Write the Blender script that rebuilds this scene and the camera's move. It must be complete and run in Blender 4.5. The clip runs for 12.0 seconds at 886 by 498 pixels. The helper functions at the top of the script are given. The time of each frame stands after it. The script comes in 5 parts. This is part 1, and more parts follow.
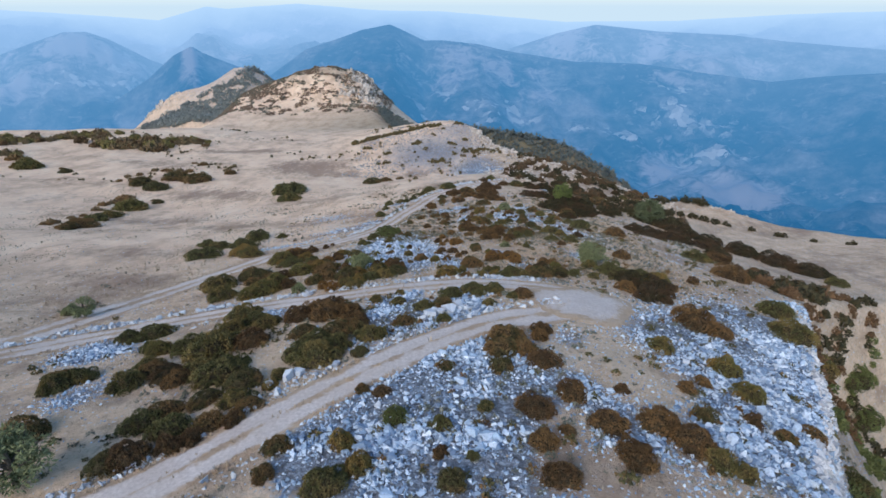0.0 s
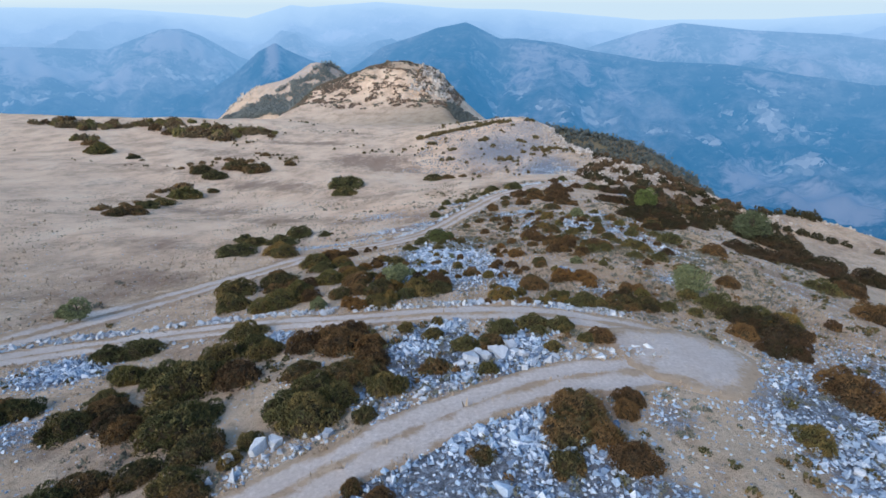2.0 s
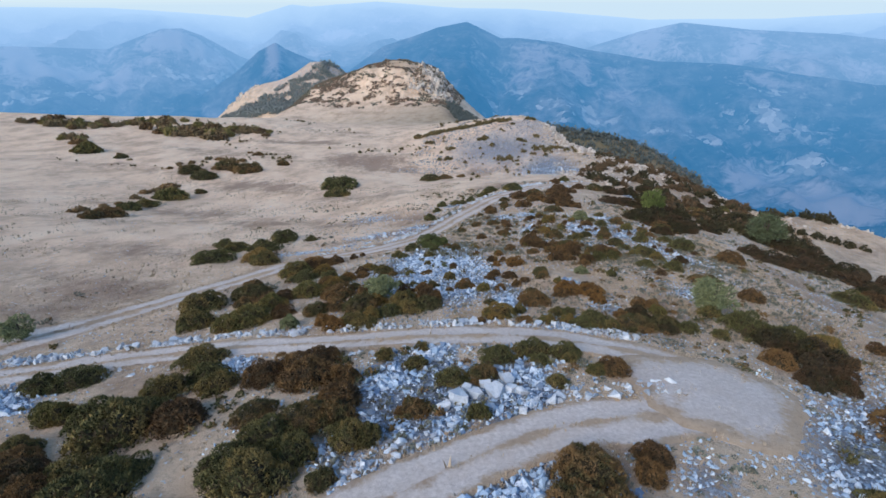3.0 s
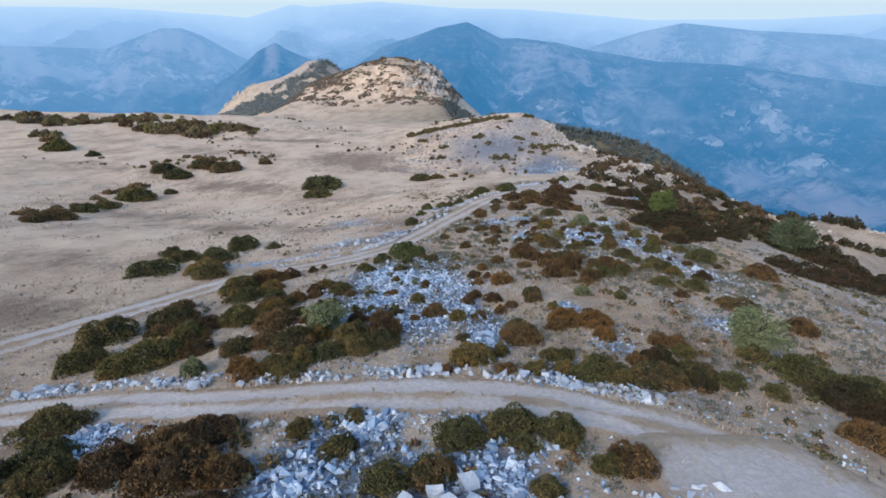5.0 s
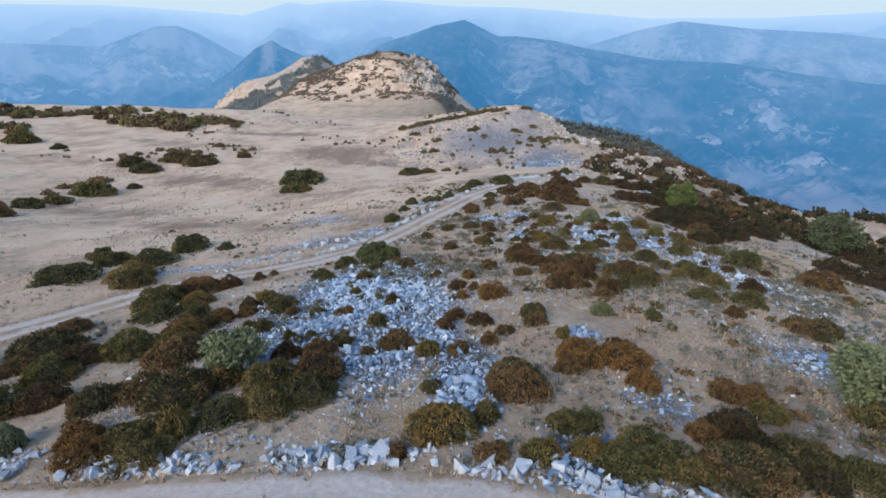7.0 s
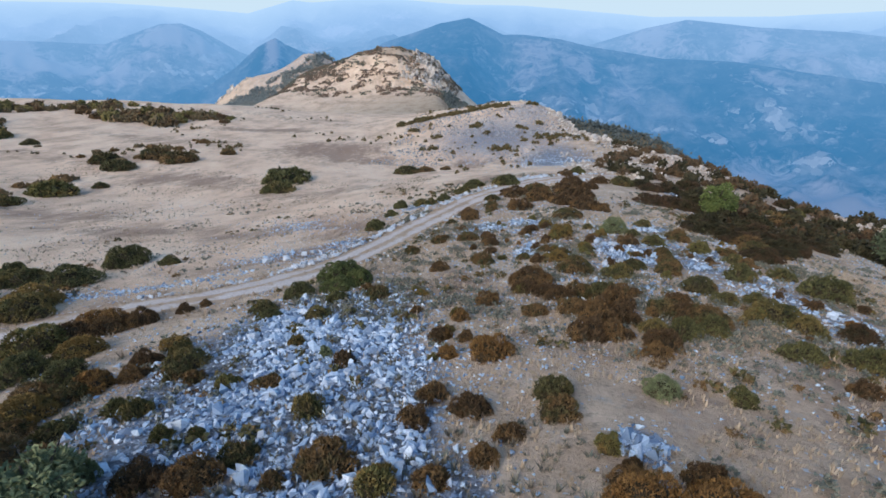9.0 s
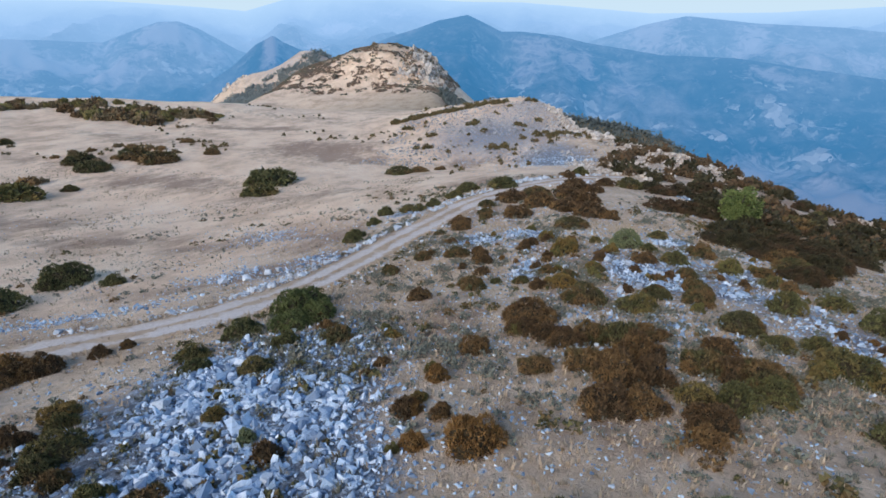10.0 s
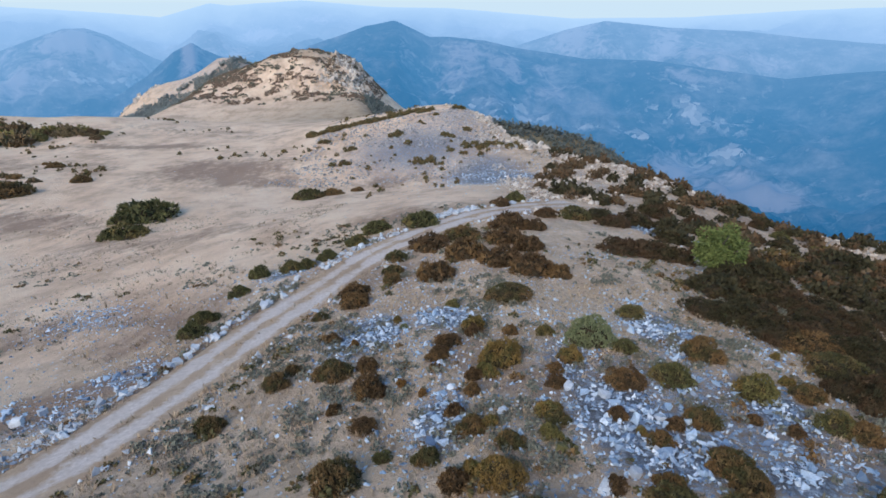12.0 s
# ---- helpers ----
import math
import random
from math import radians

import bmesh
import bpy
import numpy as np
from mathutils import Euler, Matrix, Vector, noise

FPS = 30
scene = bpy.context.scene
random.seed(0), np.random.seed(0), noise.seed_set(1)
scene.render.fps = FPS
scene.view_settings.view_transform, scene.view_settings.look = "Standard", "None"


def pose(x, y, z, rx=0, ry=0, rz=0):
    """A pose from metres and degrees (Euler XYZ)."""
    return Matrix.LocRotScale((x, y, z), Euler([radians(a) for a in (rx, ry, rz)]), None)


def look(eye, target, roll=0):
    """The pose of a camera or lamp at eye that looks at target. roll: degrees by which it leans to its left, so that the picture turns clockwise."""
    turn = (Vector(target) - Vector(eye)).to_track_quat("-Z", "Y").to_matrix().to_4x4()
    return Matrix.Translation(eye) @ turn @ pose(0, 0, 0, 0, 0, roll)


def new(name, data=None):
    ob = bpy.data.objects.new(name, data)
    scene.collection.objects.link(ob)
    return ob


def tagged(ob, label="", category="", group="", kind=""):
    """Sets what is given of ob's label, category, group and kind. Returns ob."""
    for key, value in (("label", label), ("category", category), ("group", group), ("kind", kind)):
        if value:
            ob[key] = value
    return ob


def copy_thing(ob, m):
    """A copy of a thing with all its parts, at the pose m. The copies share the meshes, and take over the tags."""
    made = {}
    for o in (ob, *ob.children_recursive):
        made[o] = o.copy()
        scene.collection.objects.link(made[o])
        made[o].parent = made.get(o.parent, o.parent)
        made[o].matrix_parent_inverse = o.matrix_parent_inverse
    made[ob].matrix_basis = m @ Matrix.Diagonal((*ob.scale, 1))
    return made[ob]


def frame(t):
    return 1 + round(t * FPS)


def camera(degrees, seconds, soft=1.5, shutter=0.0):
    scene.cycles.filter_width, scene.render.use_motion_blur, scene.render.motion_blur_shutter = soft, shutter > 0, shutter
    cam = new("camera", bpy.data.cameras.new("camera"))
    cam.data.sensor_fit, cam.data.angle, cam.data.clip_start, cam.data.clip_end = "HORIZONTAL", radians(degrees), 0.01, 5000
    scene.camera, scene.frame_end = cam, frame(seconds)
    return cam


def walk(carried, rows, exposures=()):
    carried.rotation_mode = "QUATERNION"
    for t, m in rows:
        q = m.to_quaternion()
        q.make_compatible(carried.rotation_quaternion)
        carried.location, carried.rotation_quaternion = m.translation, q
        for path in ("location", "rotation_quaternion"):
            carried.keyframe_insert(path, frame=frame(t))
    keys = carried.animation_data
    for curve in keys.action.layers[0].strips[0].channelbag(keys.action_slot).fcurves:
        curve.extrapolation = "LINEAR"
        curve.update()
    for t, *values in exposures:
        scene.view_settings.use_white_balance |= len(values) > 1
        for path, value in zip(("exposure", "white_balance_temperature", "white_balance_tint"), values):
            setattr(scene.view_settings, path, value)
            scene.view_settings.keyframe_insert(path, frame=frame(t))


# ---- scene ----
cam = camera(79.0, 12.0, soft=1.6)
# length of the flight, first eye height, first downward tilt
METRES, EYE, TILT, LEAN, TURN = 70.0, 33.0, -24.7, 0.0, 0.0
ROWS = [
    (0.0, 0.0, 0.0, 0.0, -0.0, 0.0, 0.0),
    (0.5, 0.0027, 0.0413, 0.0043, 0.07, -0.08, 0.05),
    (1.0, 0.006, 0.0815, 0.0091, 2.0, -0.16, -0.86),
    (1.5, 0.0089, 0.1209, 0.0138, 5.01, -0.22, -2.16),
    (2.0, 0.011, 0.1599, 0.019, 6.91, -0.32, -2.97),
    (2.5, 0.0125, 0.1991, 0.0244, 6.94, -0.32, -2.97),
    (3.0, 0.0141, 0.2369, 0.0308, 6.97, -0.34, -2.99),
    (5.0, 0.0306, 0.3793, 0.0473, 6.99, -0.28, -3.09),
    (5.5, 0.0336, 0.4147, 0.0467, 6.95, -0.26, -3.1),
    (6.0, 0.0344, 0.4526, 0.0465, 6.79, -0.2, -3.03),
    (6.5, 0.0344, 0.4922, 0.0481, 6.68, -0.22, -2.97),
    (7.0, 0.0342, 0.5304, 0.0511, 6.77, -0.39, -3.07),
    (9.0, 0.0314, 0.6811, 0.0725, 7.14, -0.54, -3.31),
    (9.5, 0.0325, 0.7253, 0.0818, 7.14, -0.6, -3.24),
    (10.0, 0.0341, 0.7725, 0.0932, 7.08, -0.78, -3.1),
    (10.5, 0.0371, 0.8218, 0.1055, 7.13, -0.69, -3.16),
    (11.0, 0.0421, 0.8717, 0.1249, 7.17, -0.31, -3.18),
    (11.5, 0.048, 0.9238, 0.1455, 5.01, -0.02, -2.19),
    (12.0, 0.0558, 0.9784, 0.1629, 0.61, -0.08, -0.19),
]
walk(cam, [(t, pose(0, 0, EYE, TILT, LEAN, TURN) @ pose(METRES * x, METRES * y, METRES * z, 90 + pitch, roll, yaw)) for t, x, y, z, yaw, pitch, roll in ROWS])

# ---- sky and sun: soft light shortly after the sun has gone behind the western ranges ----
world = bpy.data.worlds.new("sky")
scene.world = world
world.use_nodes = True
wn = world.node_tree.nodes
sky = wn.new("ShaderNodeTexSky")
sky.sky_type, sky.sun_disc = "NISHITA", False
sky.sun_elevation, sky.sun_rotation = radians(12), radians(180)
sky.altitude, sky.air_density, sky.dust_density, sky.ozone_density = 1400, 1.0, 0.3, 2.5
wn["Background"].inputs["Strength"].default_value = 0.15
world.node_tree.links.new(sky.outputs["Color"], wn["Background"].inputs["Color"])

sun = new("sun", bpy.data.lights.new("sun", "SUN"))
sun.data.energy, sun.data.angle, sun.data.color = 1.52, radians(35), (1.0, 0.91, 0.82)
sun.matrix_world = look((-60, -70, 80), (0, 30, 0))
scene.view_settings.exposure = 0.92

# ---- materials ----
class Mat:
    """A small helper round one node material."""

    def __init__(self, name, rough=0.9):
        self.m = bpy.data.materials.new(name)
        self.m.use_nodes = True
        self.t = self.m.node_tree
        self.b = self.t.nodes["Principled BSDF"]
        self.b.inputs["Roughness"].default_value = rough
        self.b.inputs["Specular IOR Level"].default_value = 0.25

    def node(self, kind, **values):
        n = self.t.nodes.new("ShaderNode" + kind)
        for key, v in values.items():
            n.inputs[key.replace("_", " ")].default_value = v
        return n

    def link(self, a, b):
        self.t.links.new(a, b)
        return self

    def coords(self):
        return self.node("TexCoord").outputs["Object"]

    def noise(self, scale, detail=4.0, rough=0.6, where=None, stretch=None):
        n = self.node("TexNoise", Scale=scale, Detail=detail, Roughness=rough)
        src = where or self.coords()
        if stretch:
            mp = self.node("Mapping", Scale=stretch)
            self.link(src, mp.inputs["Vector"])
            src = mp.outputs["Vector"]
        self.link(src, n.inputs["Vector"])
        return n.outputs["Fac"]

    def ramp(self, fac, *stops):
        n = self.node("ValToRGB")
        e = n.color_ramp.elements
        while len(e) < len(stops):
            e.new(0.5)
        for el, (p, c) in zip(e, stops):
            el.position = p
            el.color = (*c, 1) if len(c) == 3 else c
        self.link(fac, n.inputs["Fac"])
        return n.outputs["Color"]

    def mix(self, fac, a, b, blend="MIX"):
        n = self.t.nodes.new("ShaderNodeMix")
        n.data_type, n.blend_type = "RGBA", blend
        for slot, v in ((0, fac), (6, a), (7, b)):
            if isinstance(v, (int, float)):
                n.inputs[slot].default_value = v
            elif isinstance(v, tuple):
                n.inputs[slot].default_value = (*v, 1)
            else:
                self.link(v, n.inputs[slot])
        return n.outputs[2]

    def math(self, op, a, b=0.0, clamp=False):
        n = self.t.nodes.new("ShaderNodeMath")
        n.operation, n.use_clamp = op, clamp
        for slot, v in ((0, a), (1, b)):
            if isinstance(v, (int, float)):
                n.inputs[slot].default_value = v
            else:
                self.link(v, n.inputs[slot])
        return n.outputs[0]

    def attr(self, name):
        n = self.node("Attribute")
        n.attribute_name = name
        return n.outputs["Fac"]

    def attr_color(self, name):
        n = self.node("Attribute")
        n.attribute_name = name
        return n.outputs["Color"]

    def color(self, c):
        if isinstance(c, tuple):
            self.b.inputs["Base Color"].default_value = (*c, 1)
        else:
            self.link(c, self.b.inputs["Base Color"])
        return self

    def bump(self, height, strength=0.5, distance=0.1):
        n = self.node("Bump", Strength=strength, Distance=distance)
        self.link(height, n.inputs["Height"])
        self.link(n.outputs["Normal"], self.b.inputs["Normal"])
        return self


def dry_grass_color(g, fine):
    """Straw, bare earth and dusty streaks of the dry pasture."""
    big, mid = g.noise(0.03, 5), g.noise(0.33, 7, 0.72)
    streak = g.noise(0.11, 8, 0.7, stretch=(1.0, 0.6, 1.0))
    clump = g.noise(0.95, 7, 0.75)
    grass = g.ramp(mid, (0.32, (0.44, 0.31, 0.21)), (0.5, (0.64, 0.475, 0.335)), (0.66, (0.78, 0.61, 0.45)))
    grass = g.mix(g.ramp(big, (0.48, (0, 0, 0)), (0.68, (0.6, 0.6, 0.6))), grass, (0.66, 0.515, 0.37))
    grass = g.mix(g.ramp(streak, (0.50, (0, 0, 0)), (0.60, (0.65, 0.65, 0.65))), grass, (0.30, 0.21, 0.155))
    grass = g.mix(g.ramp(fine, (0.36, (0.6, 0.6, 0.6)), (0.48, (0, 0, 0))), grass, (0.22, 0.165, 0.115))
    grass = g.mix(g.ramp(clump, (0.30, (0.6, 0.6, 0.6)), (0.44, (0, 0, 0))), grass, (0.235, 0.20, 0.145))
    return g.mix(g.ramp(clump, (0.56, (0, 0, 0)), (0.68, (0.6, 0.6, 0.6))), grass, (0.46, 0.42, 0.37))


def ground_material():
    g = Mat("dry_mountain_ground", 0.95)
    fine = g.noise(2.6, 7, 0.8)
    grass = dry_grass_color(g, fine)
    blond = g.ramp(g.noise(0.13, 9, 0.7, stretch=(1.0, 0.6, 1.0)), (0.38, (0.60, 0.42, 0.29)), (0.50, (0.83, 0.605, 0.425)), (0.62, (0.91, 0.70, 0.51)))
    grass = g.mix(g.math("MULTIPLY", g.attr("straw"), 0.9), grass, blond)
    brown = g.math("ADD", g.attr("brown"), g.math("MULTIPLY", g.math("SUBTRACT", g.noise(0.12, 7, 0.64, stretch=(1.0, 0.55, 1.0)), 0.5), 2.8))
    brown = g.math("ADD", brown, g.math("MULTIPLY", g.math("SUBTRACT", g.noise(0.8, 6, 0.65, stretch=(1.0, 0.5, 1.0)), 0.5), 1.9))
    grass = g.mix(g.ramp(brown, (0.22, (0, 0, 0)), (1.0, (0.8, 0.8, 0.8))), grass, (0.29, 0.19, 0.135))
    stone = g.ramp(fine, (0.36, (0.065, 0.065, 0.068)), (0.5, (0.20, 0.22, 0.255)), (0.62, (0.42, 0.48, 0.56)))
    rocky = g.math("ADD", g.attr("rock"), g.math("MULTIPLY", g.math("SUBTRACT", fine, 0.5), 1.3))
    rocky = g.ramp(rocky, (0.42, (0, 0, 0)), (0.66, (1, 1, 1)))
    c = g.mix(rocky, grass, stone)
    # flecks of small stones in the turf
    cell = g.node("TexVoronoi", Scale=4.2)
    bend = g.t.nodes.new("ShaderNodeVectorMath")
    bend.operation = "MULTIPLY_ADD"
    rag = g.node("TexNoise", Scale=7.0, Detail=3.0)
    g.link(g.coords(), rag.inputs["Vector"]).link(rag.outputs["Color"], bend.inputs[0]).link(g.coords(), bend.inputs[2])
    bend.inputs[1].default_value = (0.35, 0.35, 0.0)
    g.link(bend.outputs["Vector"], cell.inputs["Vector"])
    sep = g.node("SeparateColor")
    g.link(cell.outputs["Color"], sep.inputs["Color"])
    many = g.math("MULTIPLY", g.math("MULTIPLY", g.attr("gravel"), 0.7), g.ramp(g.noise(0.4, 5, 0.7), (0.4, (0.2, 0.2, 0.2)), (0.62, (1, 1, 1))))
    fleck = g.math("MULTIPLY", g.math("LESS_THAN", sep.outputs["Red"], many), g.math("LESS_THAN", cell.outputs["Distance"], g.math("MULTIPLY", sep.outputs["Green"], 0.42)))
    c = g.mix(fleck, c, g.mix(sep.outputs["Blue"], (0.40, 0.41, 0.43), (0.72, 0.74, 0.77)))
    c = g.mix(g.math("MULTIPLY", g.attr("scrub"), 0.8, True), c, (0.085, 0.085, 0.045))
    g.color(c)
    relief = g.math("ADD", g.math("MULTIPLY", fine, 0.7), g.math("MULTIPLY", g.noise(9, 4, 0.7), 0.5))
    g.bump(g.math("ADD", relief, g.math("MULTIPLY", fleck, 0.4)), 0.9, 0.22)
    return g.m


def track_material():
    g = Mat("pale_dirt_track", 0.95)
    fine, mid = g.noise(2.6, 6, 0.78), g.noise(0.7, 6, 0.7)
    rut = g.ramp(g.noise(5, 6, 0.7), (0.3, (0.49, 0.42, 0.375)), (0.65, (0.73, 0.65, 0.60)))
    wear = g.math("ADD", g.attr("wear"), g.math("MULTIPLY", g.math("SUBTRACT", mid, 0.5), 2.1))
    wear = g.math("ADD", wear, g.math("MULTIPLY", g.math("SUBTRACT", fine, 0.5), 0.9))
    turf = g.mix(0.6, dry_grass_color(g, fine), (0.38, 0.27, 0.18))
    rut = g.mix(g.ramp(g.noise(0.35, 6, 0.7), (0.42, (0, 0, 0)), (0.6, (0.4, 0.4, 0.4))), rut, (0.50, 0.41, 0.345))
    g.color(g.mix(g.ramp(wear, (0.25, (0, 0, 0)), (0.70, (1, 1, 1))), turf, rut))
    g.bump(fine, 0.6, 0.1)
    return g.m


def backdrop_material():
    """Far land: woods, fields and scree, with kilometres of blue air painted on as glow."""
    g = Mat("far_land", 1.0)
    p = g.coords()
    woods = g.math("ADD", g.math("MULTIPLY", g.noise(0.0024, 5, 0.55, p), 0.6), g.math("MULTIPLY", g.noise(0.012, 8, 0.7, p), 0.4))
    plots = g.node("TexVoronoi", Scale=0.03)
    warp = g.t.nodes.new("ShaderNodeVectorMath")
    warp.operation = "MULTIPLY_ADD"
    wob = g.node("TexNoise", Scale=0.02, Detail=4.0)
    g.link(p, wob.inputs["Vector"]).link(wob.outputs["Color"], warp.inputs[0]).link(p, warp.inputs[2])
    warp.inputs[1].default_value = (45, 45, 0)
    g.link(warp.outputs["Vector"], plots.inputs["Vector"])
    sep = g.node("SeparateColor")
    g.link(plots.outputs["Color"], sep.inputs["Color"])
    c = g.ramp(woods, (0.38, (0.012, 0.022, 0.028)), (0.47, (0.05, 0.058, 0.058)), (0.54, (0.14, 0.13, 0.125)), (0.63, (0.30, 0.265, 0.26)))
    plot = g.mix(sep.outputs["Green"], (0.26, 0.23, 0.21), (0.62, 0.56, 0.53))
    rib = g.node("TexNoise", Scale=0.016, Detail=9.0, Roughness=0.66, Distortion=0.9)
    g.link(p, rib.inputs["Vector"])
    bare = g.math("ADD", g.math("MULTIPLY", g.attr("bare"), 1.7), g.math("MULTIPLY", g.math("SUBTRACT", rib.outputs["Fac"], 0.5), 3.4))
    c = g.mix(g.ramp(bare, (0.25, (0, 0, 0)), (1.6, (0.75, 0.75, 0.75))), c, (0.50, 0.405, 0.395))
    sown = g.math("SUBTRACT", g.math("MULTIPLY", g.attr("pale"), 1.25), sep.outputs["Red"])
    sown = g.math("ADD", sown, g.math("MULTIPLY", g.math("SUBTRACT", g.noise(0.016, 10, 0.78, p), 0.5), 2.0))
    c = g.mix(g.ramp(sown, (0.05, (0, 0, 0)), (0.45, (0.9, 0.9, 0.9))), c, plot)
    g.color(c)
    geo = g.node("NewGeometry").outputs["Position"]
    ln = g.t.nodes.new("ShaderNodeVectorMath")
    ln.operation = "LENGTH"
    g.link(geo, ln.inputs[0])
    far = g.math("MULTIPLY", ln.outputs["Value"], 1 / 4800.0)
    # blue haze painted as emission, thicker with distance
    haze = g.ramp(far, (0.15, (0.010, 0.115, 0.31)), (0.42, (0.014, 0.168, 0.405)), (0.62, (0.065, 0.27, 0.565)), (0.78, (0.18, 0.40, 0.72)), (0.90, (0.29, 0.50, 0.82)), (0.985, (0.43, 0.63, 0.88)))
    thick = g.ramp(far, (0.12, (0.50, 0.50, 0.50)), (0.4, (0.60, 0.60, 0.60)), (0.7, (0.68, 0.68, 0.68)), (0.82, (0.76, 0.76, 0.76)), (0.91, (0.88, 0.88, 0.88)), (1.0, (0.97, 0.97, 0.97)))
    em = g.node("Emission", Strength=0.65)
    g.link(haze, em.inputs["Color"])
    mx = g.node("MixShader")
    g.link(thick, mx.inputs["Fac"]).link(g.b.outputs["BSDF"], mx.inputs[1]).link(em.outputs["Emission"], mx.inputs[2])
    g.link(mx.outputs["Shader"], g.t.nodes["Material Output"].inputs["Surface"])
    return g.m


GROUND, TRACK, FAR_LAND = ground_material(), track_material(), backdrop_material()


def foliage_material(name, dark, light, tip=None, share=0.5, rough=0.75):
    """Needles or small leaves that differ from spray to spray, with browned parts where tip is given."""
    g = Mat(name, rough)
    island = g.node("NewGeometry").outputs["Random Per Island"]
    tone = g.math("ADD", g.math("MULTIPLY", island, 0.5), g.math("MULTIPLY", g.noise(3.5, 3, 0.6), 0.9))
    c = g.ramp(tone, (0.3, dark), (1.05, light))
    if tip:
        patch = g.math("ADD", g.noise(2.2, 3, 0.6), g.math("MULTIPLY", g.math("SUBTRACT", g.node("ObjectInfo").outputs["Random"], 0.5), 0.25))
        patch = g.math("ADD", patch, g.math("MULTIPLY", g.math("SUBTRACT", island, 0.5), 0.06))
        edge = 0.5 + (0.5 - share) * 0.5
        brown = g.mix(tone, tuple(0.6 * v for v in tip), tip)
        c = g.mix(g.ramp(patch, (edge - 0.08, (0, 0, 0)), (edge + 0.08, (1, 1, 1))), c, brown)
    g.color(c)
    g.b.inputs["Specular IOR Level"].default_value = 0.15
    return g.m


def rock_material(name, dark, middle, light, earth):
    g = Mat(name, 0.85)
    p = g.coords()
    mid, fine = g.noise(1.3, 5, 0.65, p), g.noise(11, 5, 0.7, p)
    isl = g.node("NewGeometry").outputs["Random Per Island"]
    c = g.ramp(isl, (0.0, dark), (0.5, middle), (1.0, light))
    c = g.mix(g.ramp(mid, (0.5, (0, 0, 0)), (0.72, (0.5, 0.5, 0.5))), c, earth)
    c = g.mix(g.ramp(fine, (0.3, (0.6, 0.6, 0.6)), (0.5, (0, 0, 0))), c, tuple(0.45 * v for v in middle))
    g.color(c).bump(fine, 0.5, 0.04)
    return g.m


def bark_material():
    g = Mat("grey_brown_bark", 0.9)
    n = g.noise(14, 5, 0.7, stretch=(1, 1, 0.25))
    g.color(g.ramp(n, (0.3, (0.05, 0.04, 0.03)), (0.7, (0.17, 0.14, 0.11)))).bump(n, 0.6, 0.02)
    return g.m


GREEN = foliage_material("dark_juniper_needles", (0.030, 0.034, 0.016), (0.175, 0.165, 0.066), (0.23, 0.17, 0.064), 0.36)
MIXED = foliage_material("browning_juniper_needles", (0.030, 0.032, 0.015), (0.155, 0.14, 0.060), (0.22, 0.135, 0.060), 0.48)
RUST = foliage_material("rust_brown_needles", (0.040, 0.028, 0.016), (0.165, 0.100, 0.050), (0.225, 0.135, 0.058), 0.45)
CREST = foliage_material("brown_crest_scrub", (0.045, 0.037, 0.022), (0.135, 0.098, 0.056), (0.16, 0.095, 0.05), 0.5)
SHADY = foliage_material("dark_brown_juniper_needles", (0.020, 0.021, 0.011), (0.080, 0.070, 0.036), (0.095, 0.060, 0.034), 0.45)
ORANGE = foliage_material("orange_brown_needles", (0.10, 0.055, 0.022), (0.32, 0.175, 0.06))
OLIVE = foliage_material("olive_yellow_needles", (0.07, 0.07, 0.025), (0.22, 0.19, 0.07), (0.28, 0.18, 0.06), 0.45)
SAGE = foliage_material("grey_green_leaves", (0.10, 0.12, 0.062), (0.27, 0.29, 0.145))
BRIGHT = foliage_material("fresh_green_leaves", (0.055, 0.070, 0.024), (0.17, 0.185, 0.068))
STRAW = foliage_material("dry_straw_grass", (0.34, 0.25, 0.165), (0.56, 0.445, 0.32))
WITHERED = foliage_material("withered_brown_grass", (0.20, 0.15, 0.10), (0.40, 0.305, 0.21))
HERB = foliage_material("grey_green_herbs", (0.10, 0.105, 0.082), (0.23, 0.235, 0.185), (0.235, 0.20, 0.15), 0.45)
# next three: base colours lightened and greyed in place of distance haze
HEATH = foliage_material("hazed_brown_summit_scrub", (0.12, 0.092, 0.07), (0.25, 0.185, 0.135), (0.27, 0.175, 0.12), 0.5)
SUMMIT_GREEN = foliage_material("hazed_green_summit_scrub", (0.10, 0.10, 0.075), (0.20, 0.185, 0.135))
FAR_PINE = foliage_material("hazed_grey_far_woods", (0.15, 0.17, 0.16), (0.26, 0.28, 0.26))
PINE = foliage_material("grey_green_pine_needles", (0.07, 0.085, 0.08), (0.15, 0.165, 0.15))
# white limestone with blue skylight tinted into its base colour
ROCK_MAT = rock_material("skylight_blue_limestone", (0.13, 0.19, 0.29), (0.40, 0.53, 0.68), (0.78, 0.85, 0.92), (0.34, 0.37, 0.41))
PALE_STONE = rock_material("white_track_stone", (0.32, 0.36, 0.42), (0.52, 0.57, 0.63), (0.72, 0.75, 0.78), (0.40, 0.37, 0.34))
SCREE = rock_material("grey_scree", (0.20, 0.20, 0.21), (0.36, 0.355, 0.36), (0.54, 0.53, 0.53), (0.34, 0.29, 0.25))
# pale limestone with the sun's warm light put into its base colour
CRAG = rock_material("sunlit_warm_limestone", (0.36, 0.31, 0.26), (0.56, 0.49, 0.42), (0.72, 0.65, 0.58), (0.40, 0.31, 0.24))
SHOULDER = foliage_material("brown_olive_low_scrub", (0.065, 0.055, 0.032), (0.21, 0.165, 0.085), (0.25, 0.16, 0.085), 0.45)
